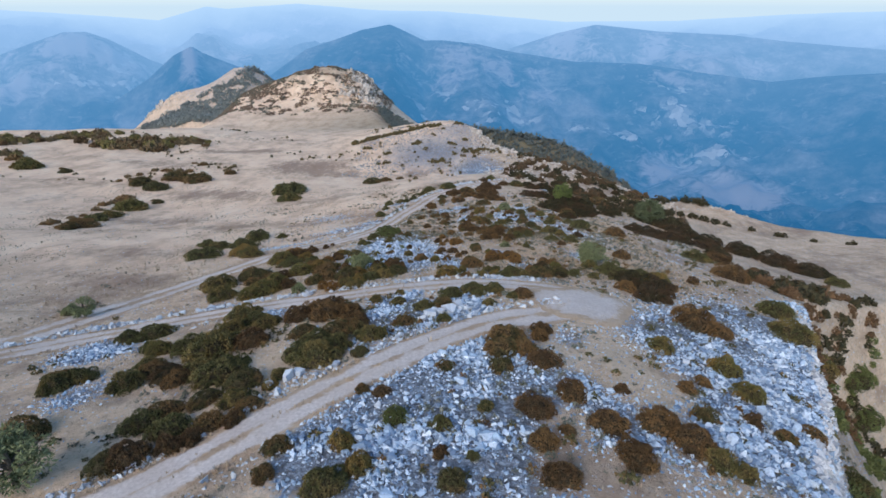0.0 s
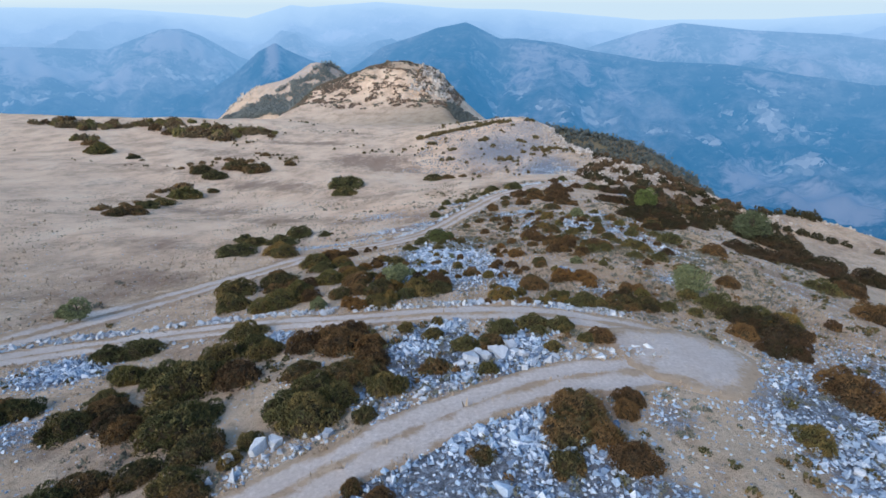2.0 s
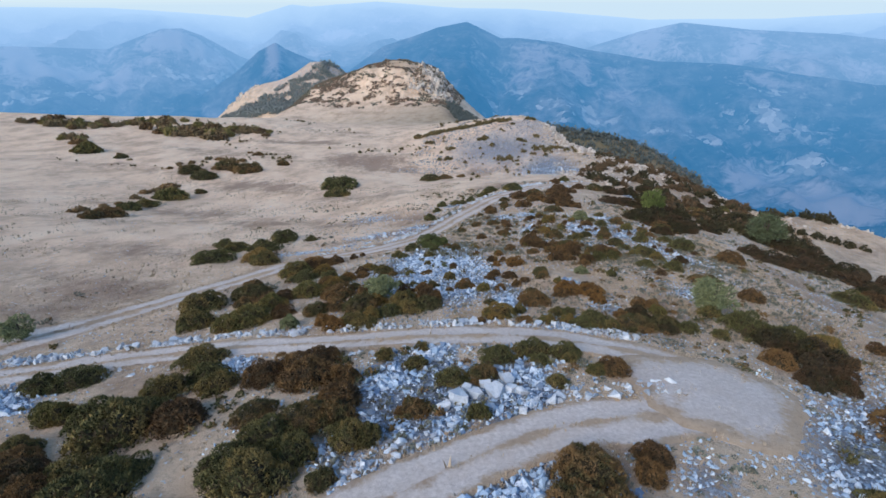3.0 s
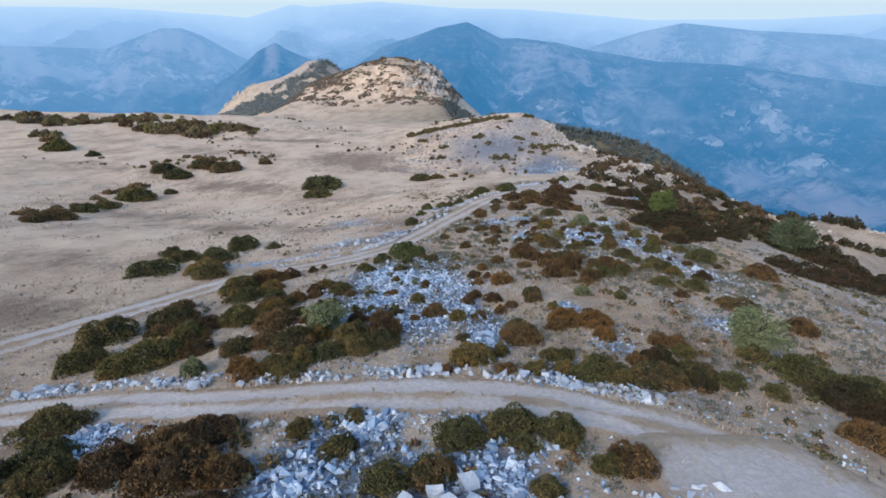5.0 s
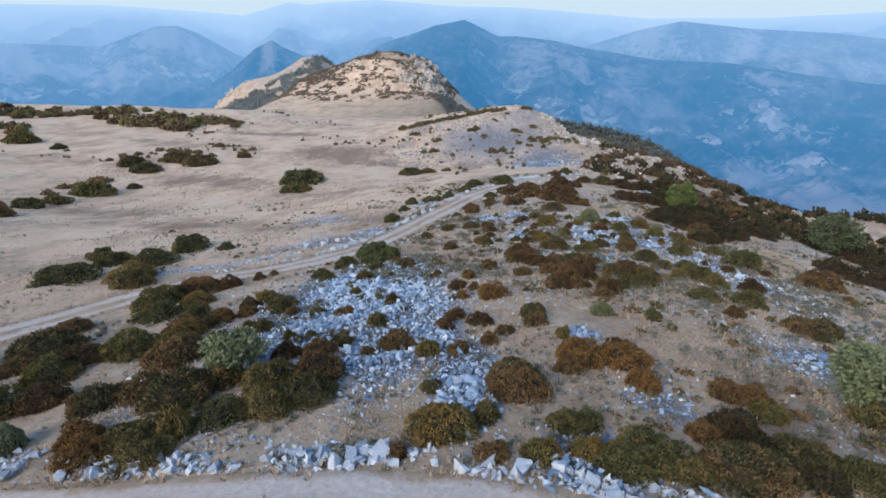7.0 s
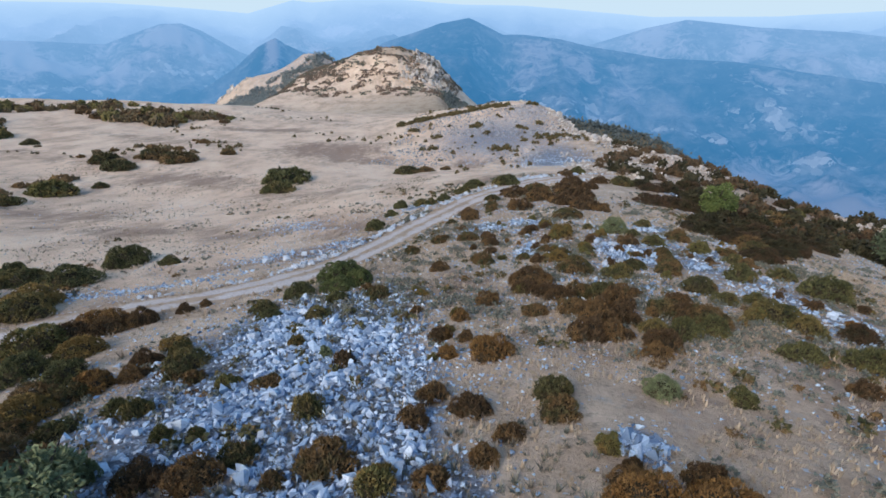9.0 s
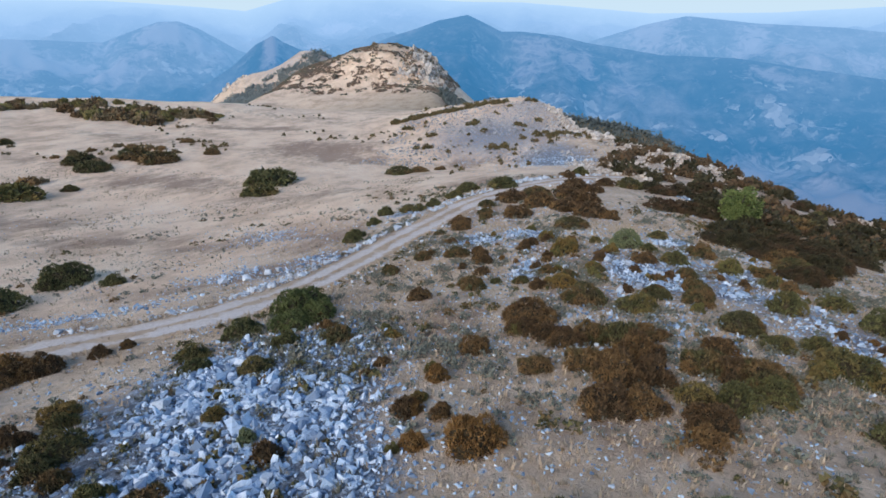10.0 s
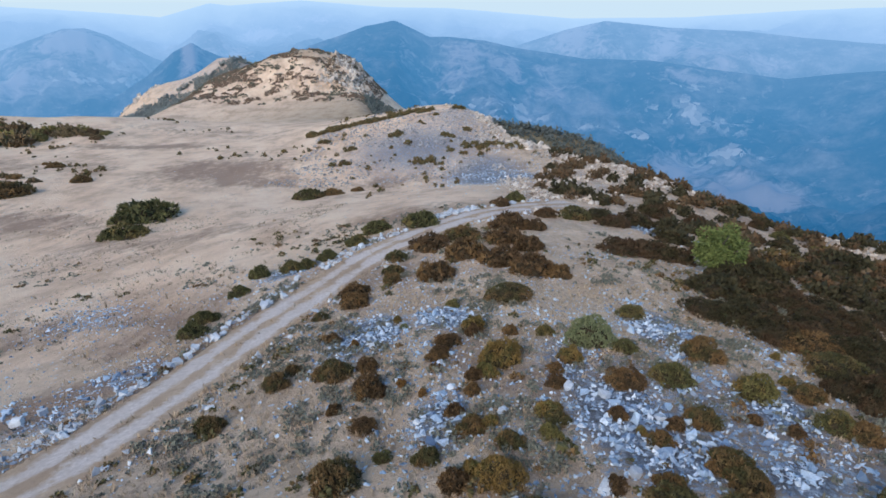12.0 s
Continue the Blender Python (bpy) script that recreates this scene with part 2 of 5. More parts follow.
CLIFF_STONE = rock_material("cream_cliff_limestone", (0.34, 0.35, 0.37), (0.60, 0.60, 0.61), (0.80, 0.78, 0.76), (0.46, 0.40, 0.35))
BARK = bark_material()


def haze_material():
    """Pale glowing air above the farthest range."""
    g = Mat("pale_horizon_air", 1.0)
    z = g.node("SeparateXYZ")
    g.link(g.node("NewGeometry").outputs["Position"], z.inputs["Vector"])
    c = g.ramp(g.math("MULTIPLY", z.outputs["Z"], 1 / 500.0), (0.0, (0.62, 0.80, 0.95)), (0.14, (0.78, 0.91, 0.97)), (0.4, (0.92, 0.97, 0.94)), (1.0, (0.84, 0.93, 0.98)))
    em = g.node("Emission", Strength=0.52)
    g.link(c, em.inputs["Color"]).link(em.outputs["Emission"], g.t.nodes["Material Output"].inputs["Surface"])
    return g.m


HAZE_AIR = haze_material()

# ---- shape of the land ----
# rises and hollows: x, y, radius, height
RISES_NEAR = [
    (-2, 36, 16, 1.42), (-35, 59, 16, -1.89), (28, 31, 10, -2.81), (16, 84, 16, 0.45),
    (59, 63, 16, -5.94), (-28, 36, 10, -0.9), (-30, 81, 16, -0.54), (15, 35, 10, 1.51),
    (-2, 20, 10, 1.04), (5, 63, 16, 0.82), (-12, 96, 16, -1.17), (87, 97, 26, -4.22),
]
RISES_FAR = [
    (62, 114, 16, 2.5), (-54, 232, 24, -1.7), (-10, 214, 24, 1.6), (24, 162, 24, 1.0),
    (-72, 176, 66, -10.57), (74, 107, 26, -3.2), (-97, 356, 66, -8.11), (-44, 117, 26, -3.37),
    (-16, 166, 26, -4.4), (-128, 237, 41, 3.94), (-7, 247, 41, 5.42),
    (8, 122, 26, 3.59), (35, 165, 26, -0.35), (-189, 346, 66, -8.72), (-72, 176, 26, 1.95),
    (-38, 387, 66, -6.74), (-59, 296, 41, -3.24), (51, 115, 26, -4.93), (-46, 148, 26, 1.66),
    (-84, 128, 26, -0.89), (21, 216, 41, -2.85), (70, 112, 26, -2.3), (20, 208, 9, -1.6), (50, 131, 9, -1.8), (54, 154, 9, -3.2), (62, 124, 8, 1.2),
]

# eastern rim of the ridge: y, x of the rim, steepness beyond it
RIM = [(-80, 16, 1.1), (0, 17, 1.1), (20, 20, 1.2), (32, 29, 1.2), (52, 41, 1.0), (62, 58, 0.7), (80, 82, 0.6),
       (97, 89, 0.6), (107, 82, 0.5), (115, 72, 0.42), (125, 60, 0.36), (136, 47, 0.38), (152, 41, 0.4), (165, 35, 0.4),
       (185, 26, 0.4), (216, 18, 0.45), (232, 12, 0.55), (247, 2, 0.7), (270, -10, 0.6), (300, -25, 0.5), (387, -50, 0.5),
       (450, -62, 0.6), (520, -72, 0.7), (700, -260, 0.6), (950, -300, 0.6)]
RIM_Y, RIM_X, RIM_S = (np.array(c, float) for c in zip(*RIM))


def soft(v, w):
    """A ramp that starts softly at 0."""
    return w * np.logaddexp(0.0, v / w)


def step(a, b, v):
    v = np.clip((v - a) / (b - a), 0, 1)
    return v * v * (3 - 2 * v)


def hill(x, y, cx, cy, wide, deep, high, turn=0.0, power=2.0):
    c, s = np.cos(np.radians(turn)), np.sin(np.radians(turn))
    u, v = ((x - cx) * c + (y - cy) * s) / wide, (-(x - cx) * s + (y - cy) * c) / deep
    return high * np.exp(-(u * u + v * v) ** (power / 2))


def land(x, y):
    """Height of the bare ridge at x, y (arrays)."""
    x, y = np.asarray(x, float), np.asarray(y, float)
    yy = np.where(y < 330, y, 330 + 60 * np.tanh((y - 330) / 60))
    z = 14.82 - 0.165 * yy + 0.0001457 * yy ** 2
    for bx, by, r, a in RISES_NEAR + RISES_FAR:
        z = z + a * np.exp(-((x - bx) ** 2 + (y - by) ** 2) / (2 * r * r))
    # saddle, then the summit with its long left shoulder, and the bald hill behind it
    z = z + (-40.0 - z) * step(300, 395, y)
    z = z + hill(x, y, -90, 472, 40, 44, 16.0, 0, 2.4) + hill(x, y, -138, 470, 62, 42, 8.5, -6, 2.2)
    z = z - 118 * step(520, 760, y)
    z = z + hill(x, y, -302, 815, 120, 120, 97, 0, 1.35) + hill(x, y, -392, 802, 44, 60, 17, 0, 2.2) + hill(x, y, -232, 830, 60, 70, 34, 0, 2.2)
    z = z + hill(x, y, -190, 245, 90, 40, 2.2, 25, 2.5)
    # grey knoll on the eastern rim
    z = z + hill(x, y, 6, 243, 20, 20, 2.0, 20, 2.6)
    # rim to the east
    d = x - np.interp(y, RIM_Y, RIM_X) + 1.7 * field(0 * y, y, 6.5, 61) * (1 - step(55, 70, y))
    s = np.interp(y, RIM_Y, RIM_S)
    z = z - s * soft(d - 1.0, 1.2) - 0.8 * soft(d - 130, 20)
    # second break below the eastern crest, and the knoll's low cliff
    z = z - 0.7 * (soft(d - np.interp(y, [105, 118, 136, 178, 207, 240, 270], [9, 14, 27, 39, 42, 44, 60]), 3) - soft(d - 130, 20)) * step(98, 112, y) * (1 - step(240, 275, y))
    z = z - 1.6 * (soft(d - 0.4, 0.4) - soft(d - 3.0, 0.8)) * step(184, 194, y) * (1 - step(232, 246, y))
    # low cliff where the track's slope breaks off
    z = z - 2.4 * (soft(d - 0.5, 0.4) - soft(d - 3.2, 0.8)) * step(6, 20, y) * (1 - step(50, 62, y))
    # wooded spur that runs down from the saddle to the east
    z = np.maximum(z, -44.5 - 0.19 * np.abs(x - 20) - 0.55 * np.abs(y - 365 - 0.1 * x) - 0.004 * np.maximum(x - 60, 0) ** 2)
    # the land falls away to the west behind the left shoulder and beyond the hills
    w = (y - 268) * 0.92 - (x + 120) * 0.38
    w2 = -(x + 150) - (y - 362) * 0.05
    z = z - 0.85 * soft(np.minimum(w, w2 - 8), 6) * (1 - step(560, 690, y))
    z = z - 0.8 * soft(np.hypot(x + 300, y - 815) - 170, 20) * step(560, 690, y)
    return np.maximum(z, -640)

# ---- stony patches: x, y, length, width, turn, strength ----
STONY_CLIFF = [
    (-6.2, 19.7, 1.7, 2.6, -5, 0.8), (-1.8, 20.7, 3.7, 4.6, -2, 1), (15.8, 22.1, 2.2, 3.8, 13, 0.8), (1.4, 23.1, 2.8, 6.7, 1, 1),
    (23, 23.6, 5.9, 7.1, 31, 0.9), (8.5, 25.3, 0.9, 2.5, 8, 0.8), (21.2, 26.4, 6.4, 8.5, 22, 1), (-24.1, 28.3, 1.8, 2.2, -10, 0.5),
    (2.4, 28.8, 1.8, 3.2, -1, 1), (1.8, 29.1, 1.2, 2, 7, 1), (16.3, 30.7, 2.2, 6.1, 22, 0.6), (9.3, 31.6, 1.6, 1.7, 14, 0.6),
    (-5.5, 32.5, 1.1, 1.6, -13, 0.6),
]
STONY_BEND = [
    (23.1, 32.8, 7.3, 7, 21, 0.9), (-28.1, 35.9, 2.2, 1.8, 4, 0.9), (-28.3, 36.3, 2.1, 2.3, -8, 0.7), (-2.9, 36.5, 2.8, 3.3, -13, 0.8),
    (29.5, 34.5, 3.8, 8.5, 22, 1.0), (1.6, 37.6, 1.8, 2.7, -8, 0.9), (-3.9, 38.4, 2, 3.2, -1, 0.9), (-4, 40.2, 1.2, 1.3, 3, 0.9),
    (-29.6, 40.4, 2.1, 1.4, 4, 0.6), (-15.3, 40.8, 1.1, 1.1, -2, 0.8), (-3.3, 41.5, 1.2, 1.8, 3, 1), (1.3, 42.5, 1.2, 1.1, 5, 0.6),
    (5.2, 47.5, 1.1, 1.7, 8, 0.9),
]
STONY_RISE = [
    (8.3, 51.3, 1.2, 2.3, 12, 0.5), (1.1, 52.9, 1.1, 3, 4, 1), (-7.8, 55.6, 1.6, 1.3, 1, 1),
    (-4.3, 56.3, 1, 1.5, 3, 0.8), (-8.1, 57, 1.2, 1.9, -7, 0.8), (-0.5, 57.1, 0.7, 1.2, 5, 0.9), (16.3, 57.6, 1.6, 2.3, 20, 0.5),
    (6.3, 57.7, 0.7, 0.7, 9, 0.8), (-2.7, 58.3, 2.3, 5, -2, 0.9), (-3, 59.7, 2.4, 2.6, 2, 1), (-7.3, 59.7, 2.7, 4.7, -1, 0.9),
    (-7.3, 64.5, 4, 6.5, -11, 1),
]
STONY_SLOPE = [
    (-6.6, 65.8, 3.8, 5, -5, 1), (17.5, 75.1, 3.3, 7.6, 25, 0.6), (14.5, 78.8, 1.4, 0.9, 3, 0.9), (11.3, 80.1, 2.2, 2, 1, 0.8),
    (14.1, 81.1, 1.2, 2.4, 3, 0.6), (10.5, 81.2, 2.4, 7.3, 11, 0.5), (10.2, 82.1, 1.8, 3.2, -1, 0.9), (14.2, 82.2, 4, 7.7, 20, 0.6),
    (3.6, 82.5, 1.3, 2.8, -6, 0.7), (16.5, 83.5, 0.9, 1.8, 5, 1.2), (6.6, 83.8, 3.1, 7.9, 0, 0.4), (-14.4, 85.2, 2.4, 1.3, 42, 0.55),
    (9.1, 86.7, 1.2, 2.9, -3, 0.7),
]
STONY_MEADOW = [
    (-12.8, 89.2, 2.4, 1.5, 40, 0.55), (14.9, 90, 1.5, 3.2, 5, 0.9), (-0.5, 91.4, 1.7, 2.8, -14, 0.9), (3.8, 92.9, 1.9, 1.7, -11, 0.8),
    (-21.2, 99.4, 4, 2.6, -17, 0.45), (24.9, 117.6, 2.7, 4.9, 31, 1), (-47.2, 117.7, 5.5, 4.7, 3, 0.2),
    (10.2, 171.2, 8.4, 18.6, 0, 0.7), (-10, 205, 13.8, 20.8, -12, 0.5),
]
STONY_VERGE = [
    (-25, 76, 4, 1.1, 30, 0.5), (-20, 78.6, 3, 0.8, 35, 0.45), (-18.7, 85.8, 2.6, 1.6, 25, 0.5), (-19, 99, 3.2, 1.6, 0, 0.2), (-11.5, 99, 2.5, 0.8, 60, 0.2),
    (-8.4, 105.5, 2.5, 0.9, 50, 1), (-46, 119, 6, 2.2, 0, 0.15), (-56, 112, 5, 2, 0, 0.12), (12, 160, 7, 9, 30, 0.85), (-27, 104, 4, 1.5, 0, 0.12),
    (5, 22, 7, 7, 0, 0.7), (20, 27, 8, 8, 20, 0.7), (-1, 27, 4, 3, 40, 0.9), (8, 76, 5, 5, 0, 0.45), (8, 87, 8, 8, 0, 0.38), (15, 84, 6, 8, 0, 0.4),
]
STONY = STONY_VERGE + STONY_CLIFF + STONY_BEND + STONY_RISE + STONY_SLOPE + STONY_MEADOW


# ---- smooth random fields ----
LATTICE = np.random.default_rng(7).random((256, 256))


def field(x, y, size, seed=0):
    """Smooth noise in -1..1 with features of that size."""
    u, v = x / size + 17.3 * seed, y / size + 41.7 * seed
    i, j = np.floor(u).astype(int), np.floor(v).astype(int)
    f, g = u - i, v - j
    f, g = f * f * (3 - 2 * f), g * g * (3 - 2 * g)
    a, b = LATTICE[i % 256, j % 256], LATTICE[(i + 1) % 256, j % 256]
    c, d = LATTICE[i % 256, (j + 1) % 256], LATTICE[(i + 1) % 256, (j + 1) % 256]
    return 2 * ((a * (1 - f) + b * f) * (1 - g) + (c * (1 - f) + d * f) * g) - 1


# ---- tracks: centre lines ----
TRACK_LOWER = [(-52, -22), (-42, -9), (-33, 1), (-24, 9), (-18, 14.5), (-13, 18.8), (-10, 21.9), (-6.3, 25.9), (-3.1, 29), (0.6, 32.3), (4.1, 34.6), (7.7, 35.9), (11, 37), (13, 38.6)]
TRACK_UPPER = [(12.5, 40), (10.5, 42.2), (7, 43.5), (2, 44.6), (-4, 44.4), (-11, 43.8), (-19, 43.8), (-25.5, 42.6), (-31, 40), (-36, 36), (-42, 30), (-50, 22), (-60, 12), (-72, 2)]
TRACK_MEADOW = [(-38, 38), (-35, 46), (-31.7, 53.5), (-29.8, 58.1), (-27.3, 63.3), (-24, 69.2), (-20.6, 71.8), (-17.6, 73.4), (-14.4, 75.6), (-11.9, 78.8), (-10.3, 82.3), (-9, 87), (-7.6, 93),
                (-5.9, 98), (-3.9, 103.4), (-1.9, 108), (1.2, 112), (4, 116), (10, 121.5), (19, 127)]


def smooth_line(points, gap=0.5):
    """Points at even gaps along a smooth curve through the given ones."""
    p = np.array(points, float)
    p = np.vstack([2 * p[0] - p[1], p, 2 * p[-1] - p[-2]])
    out = []
    for a, b, c, d in zip(p, p[1:], p[2:], p[3:]):
        for t in np.linspace(0, 1, max(2, int(np.linalg.norm(c - b) / gap)), endpoint=False):
            out.append(0.5 * (2 * b + (c - a) * t + (2 * a - 5 * b + 4 * c - d) * t ** 2 + (3 * b - 3 * c + d - a) * t ** 3))
    return np.array(out)


LINES = {"lower": smooth_line(TRACK_LOWER), "upper": smooth_line(TRACK_UPPER), "meadow": smooth_line(TRACK_MEADOW)}
HALF = {"lower": 1.55, "upper": 1.5, "meadow": 1.85}
TURN_AT, TURN_R = (11.6, 39.2), 4.0


TX, TY = np.meshgrid(np.arange(-76, 42, 0.25), np.arange(-26, 142, 0.25))
TRACK_GAP = np.hypot(TX - TURN_AT[0], TY - TURN_AT[1]) - TURN_R
for key, line in LINES.items():
    for px, py in line[::2]:
        TRACK_GAP = np.minimum(TRACK_GAP, np.hypot(TX - px, TY - py) - HALF[key])


def from_track(x, y):
    """Distance to the nearest track's edge (negative on it), for arrays."""
    x, y = np.asarray(x, float), np.asarray(y, float)
    u, v = np.clip((x + 76) / 0.25, 0, TX.shape[1] - 1.01), np.clip((y + 26) / 0.25, 0, TX.shape[0] - 1.01)
    i, j = u.astype(int), v.astype(int)
    f, g = u - i, v - j
    t = TRACK_GAP
    d = (t[j, i] * (1 - f) + t[j, i + 1] * f) * (1 - g) + (t[j + 1, i] * (1 - f) + t[j + 1, i + 1] * f) * g
    return d + np.hypot(x - np.clip(x, -76, 42), y - np.clip(y, -26, 142))


def relief(x, y):
    """Unevenness of the ground on top of the land's shape."""
    far = np.clip((np.hypot(x, y) - 100) / 150, 0, 1)
    z = 0.13 * field(x, y, 3.1, 1) + 0.06 * field(x, y, 1.5, 2) + 0.18 * field(x, y, 9, 3)
    # broken ribs of the summit's face
    crag = hill(x, y, -84, 448, 46, 34, 1.0, 0, 3) * (1 - step(-64, -50, x) * 0.3)
    z = z + crag * (2.4 * (1 - 2 * np.abs(field(x, y * 0.45, 6, 71))) + 1.6 * field(x, y, 12, 72))
    knoll = hill(x, y, 2, 222, 26, 30, 1.0, 0, 3)
    z = z + knoll * (0.8 * (1 - 2 * np.abs(field(x, y, 5, 73))) + 0.6 * field(x, y, 9, 74))
    return z * (1 - far) + far * crag * (2.4 * (1 - 2 * np.abs(field(x, y * 0.45, 6, 71)))) + far * (0.8 * field(x, y, 17, 4) + 1.4 * field(x, y, 46, 5))


def surface(x, y):
    """Height of the ground with its unevenness; calm on the tracks."""
    x, y = np.asarray(x, float), np.asarray(y, float)
    e = from_track(x, y)
    return land(x, y) + relief(x, y) * (0.15 + 0.85 * step(0.0, 2.5, e))


def spread(lo, hi, fine_lo, fine_hi, gap, growth):
    """Grid lines: even in the fine stretch, wider and wider beyond it."""
    mid = list(np.arange(fine_lo, fine_hi, gap))
    up, down, g = [fine_hi], [fine_lo - gap], gap
    while up[-1] < hi:
        g *= growth
        up.append(up[-1] + g)
    g = gap
    while down[-1] > lo:
        g *= growth
        down.append(down[-1] - g)
    return np.array(down[::-1] + mid + up)


def grid_mesh(name, X, Y, Z, material, attrs=None):
    """A sheet over a grid of places."""
    n, m = X.shape
    me = bpy.data.meshes.new(name)
    co = np.stack([X, Y, Z], -1).reshape(-1, 3)
    i = np.arange(n * m).reshape(n, m)
    quads = np.stack([i[:-1, :-1], i[:-1, 1:], i[1:, 1:], i[1:, :-1]], -1).reshape(-1, 4)
    me.vertices.add(len(co))
    me.vertices.foreach_set("co", co.ravel())
    me.loops.add(quads.size)
    me.loops.foreach_set("vertex_index", quads.ravel().astype(np.int32))
    me.polygons.add(len(quads))
    me.polygons.foreach_set("loop_start", np.arange(0, quads.size, 4, dtype=np.int32))
    me.polygons.foreach_set("use_smooth", np.ones(len(quads), bool))
    me.update(calc_edges=True)
    for key, v in (attrs or {}).items():
        a = me.attributes.new(key, "FLOAT", "POINT")
        a.data.foreach_set("value", np.asarray(v, np.float32).ravel())
    me.materials.append(material)
    return new(name, me)


# ---- where low scrub covers the ground: x, y, length, width, turn, strength ----
SCRUBBY = [(-112, 470, 34, 12, -8, 0.5), (40, 360, 90, 40, 4, 1.0)]


# ---- bare tan earth between the rubble ----
BARE_EARTH = [(12.4, 28.6, 3.0, 2.6, 0.0, 1.0), (13.0, 26.2, 2.2, 1.8, 0.0, 0.9), (5.7, 19.5, 1.0, 2.0, 0.0, 1.0), (8.0, 18.2, 2.0, 1.4, 0.0, 1.0), (7.0, 21.5, 0.9, 1.6, 0.0, 0.9)]
# ---- browned turf in the meadow ----
BROWN_TURF = [(-47, 183, 9, 12, 0, 0.75), (-84, 216, 16, 3, 8, 0.7), (-52, 187, 5, 9, 0, 0.7), (-38, 175, 8, 5, 0, 0.6), (-12, 172, 9, 5, 0, 0.6), (1, 122, 7, 4, 10, 0.6),
              (-25, 97, 6, 2.6, 20, 0.6), (-13.5, 88, 8, 1.6, 38, 1.0), (-16, 95, 5, 2.5, 30, 0.6), (-43, 99, 9, 2.5, 0, 0.55), (-66, 140, 12, 5, 0, 0.6), (-90, 150, 14, 5, 0, 0.5), (-30, 130, 8, 5, 0, 0.5),
              (-95, 185, 20, 6, 0, 0.45), (-62, 108, 12, 4, -5, 0.5), (-48, 74, 7, 3, 0, 0.5), (-44, 60, 8, 3, 0, 0.45), (-70, 250, 20, 8, 0, 0.4), (13, 29, 4, 3, 0, 0.35)]


def patches(rows, x, y):
    v = np.zeros(np.shape(x))
    for cx, cy, a, b, turn, s in rows:
        c, t = np.cos(np.radians(turn)), np.sin(np.radians(turn))
        u, w = ((x - cx) * c + (y - cy) * t) / (1.4 * a), (-(x - cx) * t + (y - cy) * c) / (1.4 * b)
        v = np.maximum(v, s * np.exp(-(u * u + w * w) ** 1.15))
    return v


gx, gy = spread(-900, 700, -44, 46, 0.62, 1.03), spread(-70, 1150, 8, 120, 0.62, 1.022)
X, Y = np.meshgrid(gx, gy)
Z = surface(X, Y)
# stony ground; the patch at (-300, 800) greys the bald hill as distance haze
ROCK_AND_HAZE = patches(STONY + [(-3, 200, 20, 24, 0, 0.66), (6, 222, 13, 14, 0, 0.56), (-58, 455, 16, 30, 0, 0.5), (25, 150, 14, 26, 0, 0.45), (46, 172, 16, 34, 0, 0.35), (-300, 800, 110, 110, 0, 0.5), (-95, 448, 45, 22, 0, 0.25)], X, Y)
ROCK_AND_HAZE = ROCK_AND_HAZE * (1 + 0.35 * (1 - step(60, 75, Y))) * (1 - patches(BARE_EARTH, X, Y))
steep = np.interp(Y, RIM_Y, RIM_S) * step(0, 4, X - np.interp(Y, RIM_Y, RIM_X))
ROCK_AND_HAZE = np.maximum(ROCK_AND_HAZE, 0.75 * step(0.2, 0.9, steep) * (1 - 0.7 * step(44, 50, Y) * (1 - step(100, 120, Y))) * (0.6 + 0.4 * field(X, Y, 12, 8)))
MEADOW_X = np.interp(Y, [p[1] for p in TRACK_MEADOW], [p[0] for p in TRACK_MEADOW])
STRAW_COVER = step(0, 14, MEADOW_X - 2 - X) * step(45, 75, Y) * (1 - 0.6 * step(560, 700, Y))
GRAVEL = 0.55 - 0.40 * STRAW_COVER + 0.3 * ROCK_AND_HAZE
EDGE = LINES["meadow"][60::5]
SIDE = np.gradient(EDGE, axis=0)
SIDE /= np.linalg.norm(SIDE, axis=1)[:, None]
BROWN = 1.5 * patches(BROWN_TURF + [(float(p[0] - 2.5 * d[1]), float(p[1] + 2.5 * d[0]), 0.9, 0.9, 0, 0.62) for p, d in zip(EDGE, SIDE)], X, Y)
Zg = Z - 0.14 * (1 - step(-0.5, 0.15, from_track(X, Y)))
ground = grid_mesh("ground", X, Y, Zg, GROUND, {"rock": ROCK_AND_HAZE, "scrub": patches(SCRUBBY, X, Y), "gravel": GRAVEL, "straw": STRAW_COVER, "brown": BROWN})
tagged(ground, "dry grassy limestone mountain ridge with bare stony patches", "ground", kind="structure")


def ribbon(name, line, half, label, worn=1.0):
    """A dirt track that follows the ground, with two worn wheel lines."""
    across = np.array([-1.4, -1.1, -0.8, -0.55, -0.3, 0.0, 0.3, 0.55, 0.8, 1.1, 1.4])
    dip = np.array([-0.16, 0.0, 0.0, -0.05, -0.02, 0.03, -0.02, -0.05, 0.0, 0.0, -0.16])
    wear = np.array([-0.3, -0.05, 0.65, 1.15, 0.8, 0.1, 0.8, 1.15, 0.65, -0.05, -0.3])
    d = np.gradient(line, axis=0)
    d /= np.linalg.norm(d, axis=1)[:, None]
    wob = half * (1 + 0.16 * field(line[:, 0], line[:, 1], 3, 9))
    px = line[:, :1] + across * wob[:, None] * d[:, 1:]
    py = line[:, 1:] - across * wob[:, None] * d[:, :1]
    return tagged(grid_mesh(name, px, py, surface(px, py) + dip + 0.02, TRACK, {"wear": np.tile(wear * worn, (len(line), 1)) + 0.25 * (field(px, py, 4, 19) + field(px, py, 1.3, 20))}), label, "track", kind="structure")


